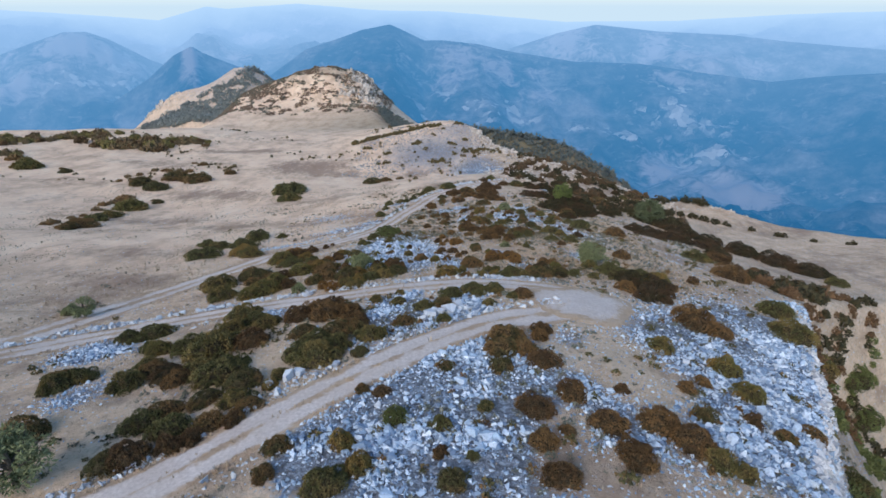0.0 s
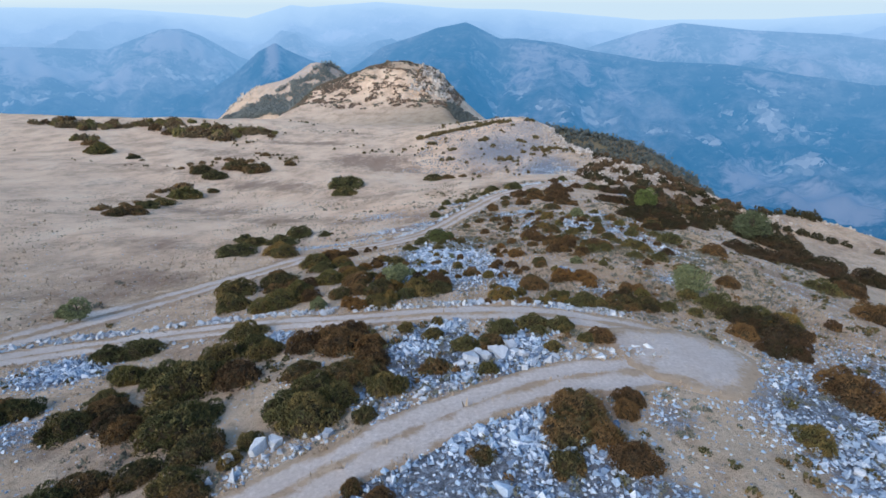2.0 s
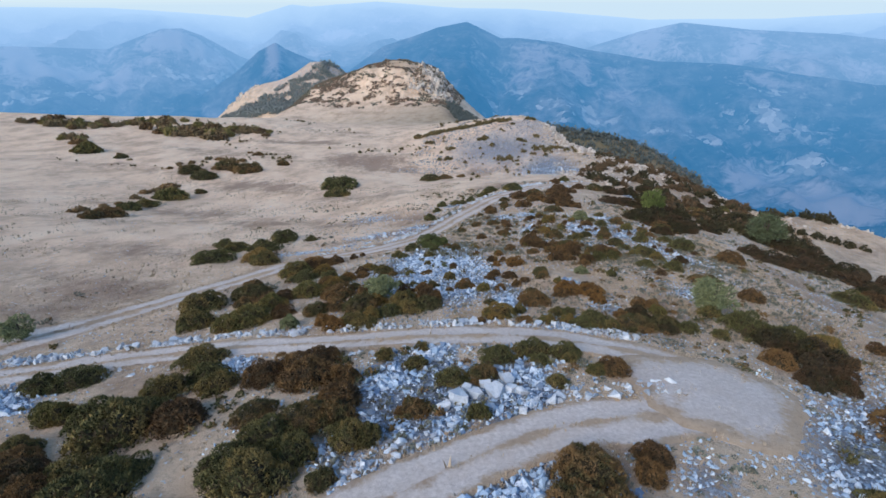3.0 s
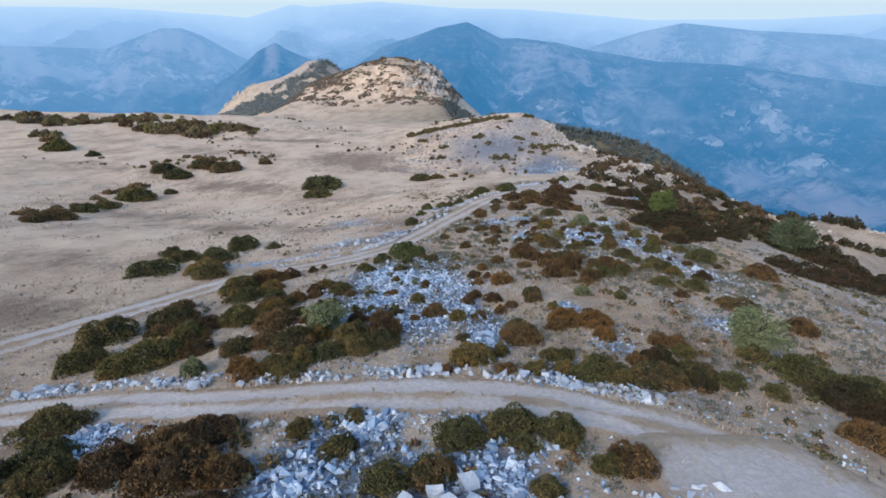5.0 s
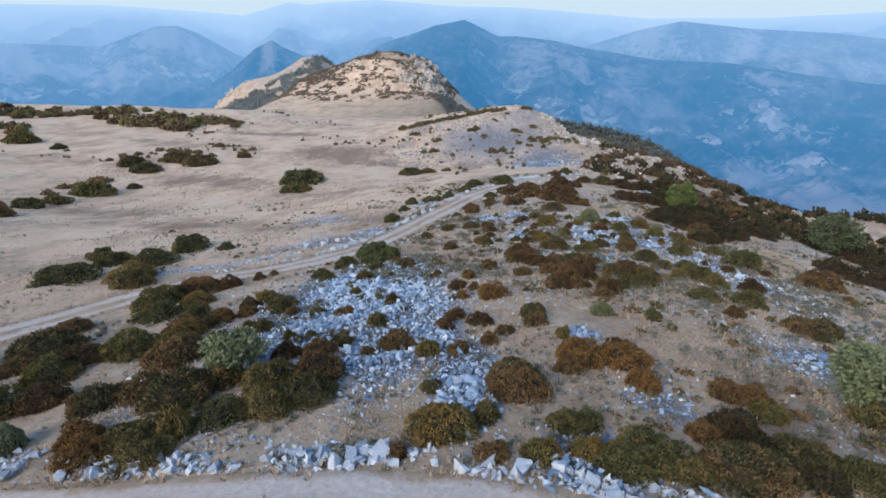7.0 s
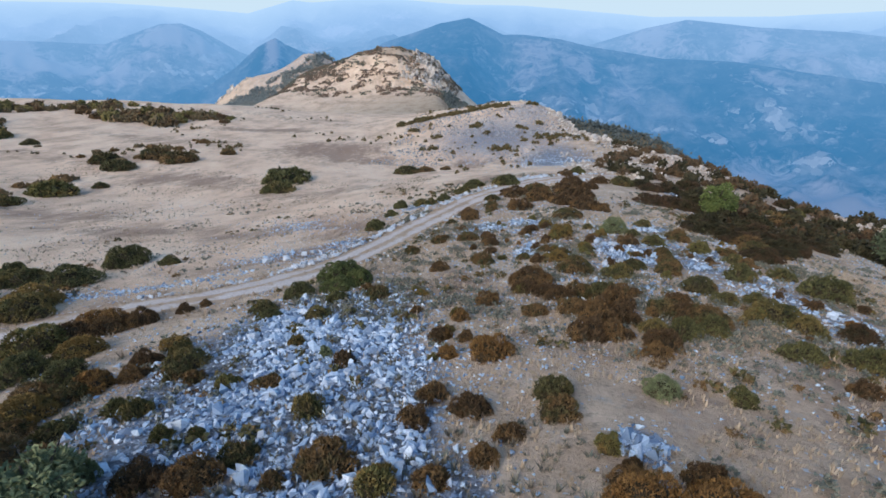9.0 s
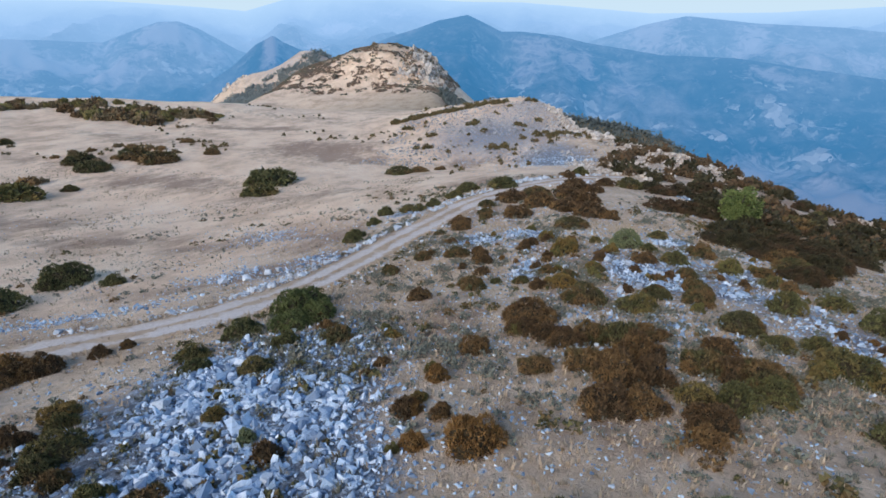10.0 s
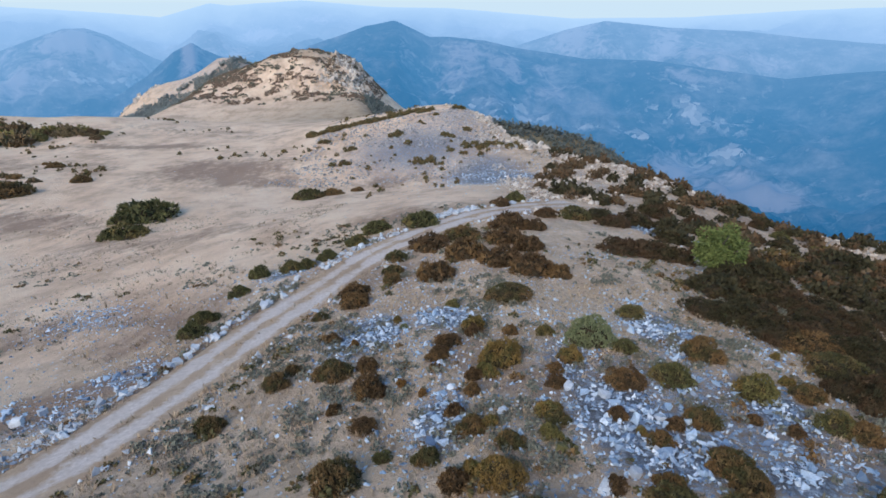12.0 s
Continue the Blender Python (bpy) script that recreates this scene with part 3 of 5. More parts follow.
ribbon("track_lower", LINES["lower"], HALF["lower"], "pale rutted dirt track with a grassy middle")
ribbon("track_upper", LINES["upper"], HALF["upper"], "pale stony dirt track edged with rubble", 0.9)
ribbon("track_meadow", LINES["meadow"], HALF["meadow"], "pale gravel track crossing a dry meadow", 0.8)
a, r = np.meshgrid(np.linspace(0, 2 * np.pi, 65), np.linspace(0.0, 1, 9), indexing="ij")
rr = r * (TURN_R + 0.8) * (1 + 0.10 * np.sin(3 * a) + 0.06 * np.sin(5 * a + 1))
tx, ty = TURN_AT[0] + rr * np.cos(a) * 1.05, TURN_AT[1] + rr * np.sin(a)
tagged(grid_mesh("track_turning", tx[::-1], ty[::-1], surface(tx, ty)[::-1] + 0.075 - 0.22 * step(0.9, 1.0, r)[::-1], TRACK, {"wear": (0.95 - 0.95 * step(0.45, 0.95, r))[::-1]}),
       "worn bare turning place of a dirt track", "track", kind="structure")


# ---- the far ranges and the valley, all round ----
# crest lines: bearing and height above the level, in degrees, seen from the ridge
CREST_FAR = [(-180, -1), (-90, -0.6), (-43.4, -0.4), (-37, -0.5), (-31.8, -0.9), (-26, -1.4), (-21.9, -0.3), (-20.2, -0.5), (-13.9, -0.1), (-6, -0.7), (0, -0.8),
             (6.4, -1.3), (11.8, -1.7), (21.9, -1.5), (30.7, -0.9), (37, -0.6), (44.3, -0.5), (90, -0.8), (180, -1)]
CREST_PLATEAU = [(4, -6), (6.5, -4.2), (11.2, -2.7), (14.7, -1.9), (20.2, -2.4), (26.6, -2.6), (30.8, -3), (37.8, -3.4), (45.6, -4.6), (80, -5), (120, -9)]
CREST_MIDDLE = [(-18, -7), (-13.5, -4.1), (-10.2, -3.1), (-8, -2.4), (-5.2, -1.9), (-3.6, -2.6), (-1.9, -3.4), (0, -3.4), (3.7, -3.8), (6.1, -4.3), (13.2, -5.3),
                (19.3, -5.3), (25.4, -5.9), (30.4, -6.3), (33.7, -5.7), (38.2, -5.1), (45.5, -4.2), (80, -6), (120, -9)]
CREST_PINK = [(-90, -6), (-60, -3), (-44.2, -3.2), (-37.9, -3.7), (-34.6, -2.6), (-33.3, -2.2), (-31.7, -2.2), (-30.2, -2.8), (-28.7, -3.7), (-27.1, -4.7), (-24.5, -5.8), (-18, -9)]
CREST_PEAK = [(-42, -14), (-35.8, -10.2), (-32.9, -9), (-27.7, -6.1), (-25.4, -4.3), (-23.7, -3.5), (-22.9, -4.1), (-20.7, -5.1), (-17, -6.6), (-10, -11)]
RANGES = [(CREST_FAR, 4650, 0.30), (CREST_PLATEAU, 3900, 0.34), (CREST_MIDDLE, 3250, 0.36), (CREST_PINK, 3800, 0.40), (CREST_PEAK, 3100, 0.5)]
LEVEL = 30.0
az = np.radians(np.concatenate([np.arange(-180, -50, 3.0), np.arange(-50, 55, 0.22), np.arange(55, 181, 3.0)]))
dist = np.concatenate([np.arange(640, 2000, 22.0), np.arange(2000, 4800, 26.0)])
A, D = np.meshgrid(az, dist)
BX, BY = D * np.sin(A), D * np.cos(A)
rough = 26 * field(BX, BY, 300, 11) + 13 * field(BX, BY, 120, 12) + 6 * field(BX, BY, 55, 13)
ridged = 62 * (1 - 1.5 * np.abs(field(BX, BY, 560, 14))) + 46 * (1 - 1.5 * np.abs(field(BX, BY, 240, 15))) + 24 * (1 - 1.5 * np.abs(field(BX, BY, 105, 16))) + 10 * (1 - 1.5 * np.abs(field(BX, BY, 48, 17)))
BZ = LEVEL + D * np.tan(np.radians(np.interp(D, [600, 900, 1600, 2600, 3300, 4700], [-36, -28, -20.0, -13.0, -9.5, -5.0]))) + 0.8 * rough + ridged - 95
for crest, at, slope in RANGES:
    ca, ce = zip(*crest)
    top = LEVEL + at * np.tan(np.radians(np.interp(np.degrees(A), ca, ce, left=-30, right=-30)))
    away = np.abs(D - at)
    BZ = np.maximum(BZ, top - slope * away + (rough + ridged - 110) * np.clip(away / 420, 0.03, 0.9))
# pale fields and villages of the valley: bearing, distance, half widths, strength
PALE = [(24.0, 2870, 3.5, 66, 1), (27.0, 2616, 2.8, 50, 0.9), (18.8, 2691, 1.9, 62, 0.9), (13.8, 2658, 1.4, 32, 0.8), (8.1, 2669, 1.6, 50, 0.9), (7.2, 2736, 1.3, 62, 0.9),
        (3.8, 2667, 2.5, 53, 0.7), (4.8, 2542, 1.9, 51, 0.8), (-2.7, 2672, 1.3, 50, 0.8), (0.6, 2779, 1.6, 57, 0.6), (23.4, 3068, 3.8, 25, 0.7), (19.6, 2863, 0.9, 25, 0.5),
        (-32.9, 3412, 3.2, 44, 0.8), (-44.5, 3339, 2.5, 39, 0.8), (-41.0, 3346, 2.8, 25, 0.6), (-29.7, 3407, 1.3, 260, 0.6), (22.3, 2592, 1.3, 27, 0.5)]
# bare rock, badlands and dry slopes, in the same numbers
BARE = [(29.8, 2255, 4.7, 151, 1), (23.1, 2481, 2.5, 158, 0.8), (32.0, 2205, 2.5, 53, 0.9), (12.0, 3799, 2.2, 260, 0.7), (14.8, 3639, 1.9, 63, 0.5), (20.3, 3697, 1.4, 250, 0.7),
        (23.0, 3594, 1.1, 177, 0.6), (25.2, 3487, 1.1, 248, 0.5), (28.6, 3624, 1.6, 75, 0.6), (23.0, 3151, 3.5, 56, 0.6), (2.0, 3104, 2.8, 118, 0.6), (5.4, 3028, 2.2, 137, 0.6),
        (1.1, 2920, 2.5, 112, 0.5), (9.7, 3064, 1.9, 58, 0.5), (10.4, 2915, 1.9, 93, 0.5), (-4.0, 3007, 1.3, 71, 0.3)]
BARE_WEST = [(-32.8, 3672, 2.8, 116, 1), (-29.9, 3627, 2.2, 110, 0.9), (-17.8, 4277, 1.8, 49, 1), (-44.1, 3679, 1.4, 260, 1), (-41.8, 3567, 3.8, 86, 0.9), (-37.8, 3462, 2.2, 104, 0.8),
        (-24.0, 3054, 0.9, 260, 0.8), (-38.3, 3711, 1.9, 74, 0.4), (-34.9, 3519, 1.9, 56, 0.5), (-20.1, 3892, 1.6, 152, 0.5), (-12.3, 4354, 1.3, 60, 0.5)]


def far_patches(rows):
    v = np.zeros(A.shape)
    for b, d0, wb, wd, s in rows:
        v = np.maximum(v, s * np.exp(-(((np.degrees(A) - b) / wb) ** 2 + ((D - d0) / wd) ** 2)))
    return v


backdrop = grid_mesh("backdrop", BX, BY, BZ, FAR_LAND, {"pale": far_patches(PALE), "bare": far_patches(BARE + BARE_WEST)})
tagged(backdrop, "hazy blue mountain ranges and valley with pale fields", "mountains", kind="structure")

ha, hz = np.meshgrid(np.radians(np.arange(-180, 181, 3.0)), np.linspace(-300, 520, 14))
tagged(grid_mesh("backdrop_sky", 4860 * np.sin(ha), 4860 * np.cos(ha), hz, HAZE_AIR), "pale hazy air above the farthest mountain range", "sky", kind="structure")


# ---- shrubs that can be told apart: x, y, width ----
GREEN_FIRST = [
    (-5.3, 17.3, 2.1), (1.4, 18.9, 0.7), (14.5, 19, 1.5), (13.7, 19.6, 1.7), (-0.1, 21.2, 1.2), (-14.8, 22.5, 2.8),
    (2.3, 22.8, 1), (-17.1, 23.5, 2.6), (-12.1, 24.9, 2.2), (-10.4, 27.9, 1.5), (-14.8, 28.7, 3.8), (-21.4, 29.2, 2.8),
    (-8.4, 29.7, 3.5), (-26.7, 29.7, 2.7), (-16.5, 30, 2.8), (-14.5, 30.2, 2.6), (-25.8, 30.8, 2.3), (-9.8, 30.8, 2.5),
    (1.4, 31, 1.1), (-7.4, 31.6, 2.4), (-21.3, 31.9, 2.1), (15.6, 32.3, 2), (-5.3, 32.7, 2.2), (-9.2, 32.8, 2.6),
    (-4.6, 32.9, 1.6), (-17.4, 33.5, 4.6), (-19.6, 35.1, 3.2), (0.1, 35.1, 1.2), (-17.3, 35.2, 2.9), (36.9, 35.6, 4.3),
]
GREEN_SECOND = [
    (-23.3, 35.6, 1.7), (-17.6, 37.4, 2.8), (-14.6, 37.9, 2.4), (-1.6, 38.4, 1.8), (3.9, 38.4, 1.3), (-27, 38.7, 2.4),
    (-15.9, 39.2, 2.5), (-25.1, 39.5, 3.5), (30.6, 39.7, 4.3), (5.9, 39.9, 1.1), (-3.9, 40.2, 1.6), (3.2, 41, 1.3),
    (0.7, 41.1, 2.1), (4.8, 41.2, 1.1), (-5.9, 41.3, 1.4), (-17.8, 41.6, 3.2), (4.5, 41.9, 1.8), (2.6, 42, 2.4),
    (-3.8, 42.4, 1), (31.4, 43.8, 3.5), (-32.9, 45.6, 2.9), (-8.8, 46.5, 2), (8.1, 47.2, 1.5), (14.9, 47.4, 1.3),
    (-32, 47.5, 3.4), (7, 47.9, 2.4), (13.1, 48, 1.6), (-7.5, 48.9, 2.2), (-23, 49, 2.9), (20, 49.2, 3.2),
]
GREEN_THIRD = [
    (2, 49.6, 1.2), (5.4, 49.7, 1.3), (-6.1, 49.8, 2.3), (17.7, 50.2, 3.2), (42.3, 50.7, 4.9), (-6.9, 51.8, 2.3),
    (15.8, 51.9, 1.8), (-25.3, 53.5, 4.2), (-12.7, 57.2, 1.5), (-4.1, 58.6, 1.4), (-10.6, 58.6, 1.2),
    (10.4, 61.1, 1.1), (-16.6, 61.7, 2.3), (-19.4, 62.2, 2.8), (-12.7, 64.2, 1.1), (16.9, 65.3, 1.8), (14.4, 65.4, 1.8),
    (34.4, 66, 3.9), (-23.3, 66.6, 2.5), (10.1, 66.8, 1.7), (9, 66.9, 1.6), (11.5, 67.6, 1.6), (-7.5, 68.3, 1.4),
    (-10.4, 68.5, 1.4), (16.5, 69.1, 1.8), (13.9, 69.3, 1.1), (-11.4, 69.8, 1.5), (15.5, 70.3, 2.8), (-28, 70.5, 3.6),
]
GREEN_FOURTH = [
    (-7.3, 70.7, 1.2), (59.3, 71.3, 3.2), (-35.6, 71.9, 5.4), (-10.1, 72, 1.8), (13.7, 72, 1.5), (15.3, 72.3, 1.3),
    (8.8, 75.5, 2), (20.8, 75.8, 3.1), (16.5, 77.3, 1.9), (-31.7, 77.8, 4.4), (19.8, 79.1, 1.8), (-38.1, 79.2, 3.1),
    (1.7, 80.5, 0.7), (18, 82, 1.6), (-27.4, 84, 1.7), (-31.6, 84.2, 4.2), (13.2, 84.9, 1.9), (12.2, 87.9, 1.3),
    (8.8, 89.9, 1), (13.9, 92.4, 1.5), (-11.5, 94.2, 1.8), (-12.1, 96.8, 2), (-11.4, 101.2, 1.6), (-11.1, 104.7, 1.8),
    (-8.6, 105.5, 2.1), (-7.5, 105.8, 1.4), (-74.3, 106.9, 4.8), (-6.2, 107.4, 1.7), (-4.3, 110.8, 2), (-74.9, 112.7, 5),
]
GREEN_FIFTH = [
    (4.1, 115.2, 1.1), (-3.1, 115.4, 2.9), (1.2, 116.2, 3.6), (6.3, 118.9, 2.6), (36.4, 119.9, 1.8), (46.6, 123, 2.5),
    (11.8, 127.3, 2.3), (45.4, 129.1, 2.4), (-40.2, 133.6, 6.1), (-43.3, 144.3, 9.7),
]
GREEN_BANK = [
    (-35.6, 77.7, 4.0), (-11.5, 58.8, 1.2), (-11.2, 62.5, 1.9), (-9.6, 47.3, 2.1), (6.2, 47.2, 1.8), (4.7, 49.5, 1.3),
]
GREEN_SHRUBS = GREEN_FIRST + GREEN_SECOND + GREEN_THIRD + GREEN_FOURTH + GREEN_FIFTH + GREEN_BANK
MIXED_FIRST = [
    (0.4, 17.3, 1.4), (-8.3, 18.1, 1.3), (-16.7, 19.7, 2.1), (-8.2, 20, 1.6), (-12.8, 22.7, 1.7), (19.3, 23, 1.2),
    (-24.1, 23.3, 3.1), (14.7, 23.6, 1.5), (-11.1, 24.2, 1.7), (21.7, 24.3, 1.7), (-16.4, 24.6, 2.5), (-4.7, 25, 1),
    (-14.3, 25.4, 2.2), (-12.5, 27.1, 2.5), (3.6, 27.3, 1.7), (0.2, 27.5, 1.3), (3.9, 29.3, 2.6), (5.3, 29.4, 1.9),
    (-5.6, 30, 1.4), (-27.4, 30.9, 2.1), (-20.4, 31, 2.1), (4.4, 31.5, 2.7), (-7.9, 34.1, 2.6), (-6.5, 34.3, 2),
    (-10.7, 34.5, 2.4), (-3, 35.3, 1.8), (-0.1, 38.9, 1.8), (-12.6, 42.4, 3.3), (2.3, 47.4, 1.1), (9.5, 47.4, 2.7),
]
MIXED_SECOND = [
    (-13.5, 50, 2.3), (-10, 50.3, 2.9), (-12.2, 50.9, 2.3), (3.1, 51.6, 2.4), (-0.2, 51.8, 1), (-21.7, 54.3, 2.1),
    (-13.3, 54.8, 3), (-10.6, 54.9, 1.2), (-3.7, 55, 0.9), (-2.5, 55.8, 1.8), (-5.2, 56, 1.2), (-22.1, 56.4, 3.4),
    (-14.4, 57.2, 1.5), (4.1, 59.2, 1.4), (-16, 59.6, 2.4), (-14.6, 60, 1.8), (-6.5, 60.4, 1.1), (-24.3, 60.4, 2.5),
    (4, 60.5, 1.5), (-10, 61.2, 1), (18.6, 61.2, 3), (-11.1, 61.6, 1.2), (3.6, 68.6, 1.3), (5.5, 69, 1.8),
    (10, 69.4, 1.9), (-5.1, 71.3, 1.6), (7.2, 71.5, 1.9), (6.1, 71.7, 1.9), (8.3, 72, 1.6), (13, 73.9, 2.1),
]
MIXED_THIRD = [
    (6.3, 76.5, 2.2), (12.1, 77, 1.7), (10.2, 77.6, 1.5), (10.4, 78.4, 1), (12.7, 78.5, 1.5), (0.3, 79.3, 1.8),
    (12.6, 79.3, 1.5), (3.2, 80.2, 1), (6, 80.6, 1), (11, 80.6, 1.1), (18.5, 81.5, 1.4), (4.7, 81.6, 1.1),
    (7.8, 81.8, 1), (13, 81.9, 1.3), (-5.4, 83, 1.2), (18.3, 84.2, 1.3), (-3.8, 86.2, 1.3), (21.4, 86.7, 2.8),
    (-1.3, 86.8, 1.9), (15.5, 87.4, 2), (-3.4, 87.5, 0.9), (22, 89.5, 3.1), (-71.2, 93.5, 4.3), (-3.7, 94.3, 1.1),
    (7.6, 95.6, 2.8), (-71, 97.1, 6.5), (0, 100.3, 1.4), (-2.9, 101.8, 1.7), (-0.2, 102.1, 1.5), (-0.2, 105.3, 1.8),
]
MIXED_FOURTH = [
    (5.2, 109.6, 2.9), (33.8, 111.5, 5.2), (16.7, 118.7, 3.1), (-73.5, 130.7, 2.8), (-81.4, 146, 6.3), (-88.5, 150.9, 6.6),
    (-74.6, 156.4, 8.1), (-81.3, 158.4, 8.3), (-22, 160.8, 5.9), (-118.1, 162.8, 3.9), (-18, 163.7, 4.5), (-13.8, 166.4, 2.8),
    (-68.6, 168.1, 3.4), (-83.5, 182.1, 3.8),
]
MIXED_BANK = [
    (11.6, 68.4, 2.1), (-4.9, 50.6, 2.4), (3.0, 52.6, 2.2), (11.8, 48.5, 2.2),
]
MIXED_SHRUBS = MIXED_FIRST + MIXED_SECOND + MIXED_THIRD + MIXED_FOURTH + MIXED_BANK
RUST_FIRST = [
    (5.3, 17.7, 2), (9.4, 19.1, 1.9), (-0.1, 19.2, 0.9), (9.3, 19.8, 1.8), (-15.8, 20.1, 2.4), (5, 20.3, 1.6),
    (-14.1, 20.9, 1.5), (12.9, 20.9, 2.6), (6.4, 21.2, 0.9), (-13.2, 21.4, 1.4), (8.8, 21.8, 2.5), (11.6, 22.4, 2.4),
    (-11.5, 22.8, 1.4), (5, 23.1, 2.3), (18, 24.1, 1.3), (7.4, 24.6, 1.8), (-3.5, 24.6, 1.2), (10.6, 25.5, 1.1),
    (15.1, 26.7, 1.3), (6.4, 28, 2.2), (16.8, 28, 1.5), (-17.8, 29, 2.1), (6.8, 31.8, 1.5), (7.1, 32.9, 1.6),
    (-14.5, 34.3, 2.9), (-6.9, 35.9, 2.6), (22.8, 37.7, 2.6), (-9.5, 38.3, 3.2), (-7.6, 38.4, 2), (-12.1, 38.6, 2.8),
]
RUST_SECOND = [
    (21.3, 39, 4.1), (-10.9, 39.7, 3.1), (6.9, 40.2, 1.9), (-9.6, 40.8, 2.8), (17.2, 44.6, 2), (22.7, 46.9, 1.6),
    (-0.6, 47.2, 0.8), (26.5, 50.3, 1.4), (-16.6, 50.7, 2.3), (-5.1, 52.5, 2.6), (12, 52.6, 1.4), (-19.6, 54.1, 2.8),
    (-7.4, 54.7, 1.5), (-5.9, 54.9, 1.7), (0.5, 55.5, 1.1), (33.3, 55.5, 5), (5.7, 55.8, 1.3), (7.6, 56.3, 1.3),
    (1.8, 56.6, 1), (5.8, 56.6, 0.6), (2.5, 57.8, 1), (21.3, 58, 2.1), (-0.5, 58.3, 1.3), (1.2, 59.3, 1.4),
    (-0.2, 60, 1.3), (-13.1, 61.6, 1.3), (46.4, 61.8, 3.4), (15.1, 62.6, 1.1), (-13.7, 63.2, 1.4), (-27.1, 63.6, 3),
]
RUST_THIRD = [
    (42.2, 64.1, 3.8), (8.4, 64.5, 1.2), (0.5, 65.1, 0.8), (-0.7, 65.2, 1), (5.8, 66, 1.8), (7, 66.2, 1.6),
    (-20.7, 66.5, 2.7), (-2.7, 67.8, 0.6), (-19.6, 67.8, 2.6), (6.5, 68, 2), (7.7, 68.2, 1.7), (10.8, 68.8, 1.8),
    (-18.6, 69, 2.1), (7.7, 70.2, 1.9), (1.2, 70.3, 1.4), (-16.9, 70.7, 1.1), (5, 71, 1.7), (11.1, 71.2, 1.6),
    (40, 71.2, 4.5), (-16.1, 71.6, 0.8), (4.1, 71.9, 1.6), (3.2, 72.4, 1.5), (25.3, 73.1, 3.5), (2.9, 74.5, 1.4),
    (-2.4, 77.2, 1.4), (8.8, 78.4, 0.9), (4.1, 78.7, 1.1), (16.1, 81.5, 0.7), (11.9, 81.6, 0.8), (10, 82.1, 0.8),
]
RUST_FOURTH = [
    (0.8, 82.4, 1.1), (4.9, 84.2, 0.8), (8.3, 84.5, 1), (11.1, 84.6, 1.8), (0.6, 85, 1.6), (5, 85.6, 0.9),
    (8.5, 85.8, 0.9), (0.2, 87.2, 1.3), (3.3, 87.5, 1), (3.9, 89.1, 1.5), (-2.2, 90.7, 1), (-2, 96.4, 1.9),
    (-2.3, 98.1, 2.1), (11.6, 99.9, 1.7), (3, 100.6, 3.3), (9.9, 100.8, 3.3), (7.7, 102.9, 3.4), (5.3, 104.7, 3.7),
    (10.2, 105.9, 2.9), (2.3, 107.9, 3.3), (8.5, 108.4, 3.3), (11.7, 112.6, 2.6), (9.4, 112.9, 3.7), (14, 118.8, 2.6),
    (10, 119.5, 4.8), (9.6, 123.8, 2.2),
]
RUST_BANK = [
    (-11.2, 55.4, 1.5), (8.8, 65.4, 1.7), (3.6, 73.8, 2.7), (-18.3, 55.1, 2.6), (9.0, 49.4, 1.1), (5.3, 53.9, 1.4),
    (11.1, 52.8, 1.5),
]
RUST_SHRUBS = RUST_FIRST + RUST_SECOND + RUST_THIRD + RUST_FOURTH + RUST_BANK
ORANGE_FIRST = [
    (-10.8, 46.5, 1.6), (8.1, 52.5, 1.1), (5.9, 54.9, 2.1), (7.7, 55, 2.2), (-0.1, 63.4, 0.9), (1.7, 63.6, 1.9),
    (-0, 67.6, 0.9),
]
ORANGE_BANK = [
    (-11.9, 47.6, 1.6), (7.9, 53.1, 1.3), (-23.1, 68.7, 3.3), (-20.7, 68.5, 2.9), (-14.3, 60.7, 1.6),
]
ORANGE_SHRUBS = ORANGE_FIRST + ORANGE_BANK
OLIVE_FIRST = [
    (-3.9, 18.4, 1.4), (-5, 20.1, 1.6), (-10.6, 26.4, 1.3), (19.6, 27.5, 2.2), (19.7, 30.7, 2.4), (-22.4, 35.2, 2.1),
    (3.8, 47.6, 1.3), (21.5, 47.9, 3.1), (-19.7, 48.1, 2.8), (0.6, 48.6, 2.5), (-18.8, 49.3, 3.9), (-0.9, 55.2, 1.2),
    (-8.3, 56.9, 0.8), (-7.2, 57, 0.7), (5.3, 57.4, 0.8), (5.5, 78.8, 1.5), (7.4, 80.9, 0.9), (5.4, 81.9, 0.8),
    (7.6, 82.4, 1.1), (16.2, 84.2, 1.8), (9.4, 86.9, 1.3), (6.3, 87, 2), (5.2, 91.2, 1.4), (-76.5, 122.9, 8),
    (-132.9, 166.4, 9.3),
]
OLIVE_BANK = [
    (-29.6, 72.4, 4.2), (-21.6, 65.0, 3.5), (-13.5, 64.9, 1.4), (-9.2, 51.9, 2.1), (-16.3, 55.9, 3.2), (-8.5, 47.9, 1.7),
    (-18.4, 52.9, 2.9), (5.2, 48.0, 1.2), (12.0, 51.4, 1.4), (-18.3, 64.3, 2.5), (-15.1, 58.3, 2.3),
]
OLIVE_SHRUBS = OLIVE_FIRST + OLIVE_BANK
SAGE_FIRST = [
    (-37.5, 46.5, 1.8), (-14.4, 47.1, 1.6), (-9.5, 55, 1.1), (7.7, 61.1, 1.3), (10.8, 88.9, 2.3),
]
SAGE_SHRUBS = SAGE_FIRST
BRIGHT_FIRST = [
    (-2.5, 21.8, 1.5), (52.4, 53.1, 5.5), (51.4, 55, 5.8), (-8, 73, 2.3), (-7.2, 74.1, 1.9), (-8.8, 75.8, 3.5),
]
BRIGHT_SHRUBS = BRIGHT_FIRST
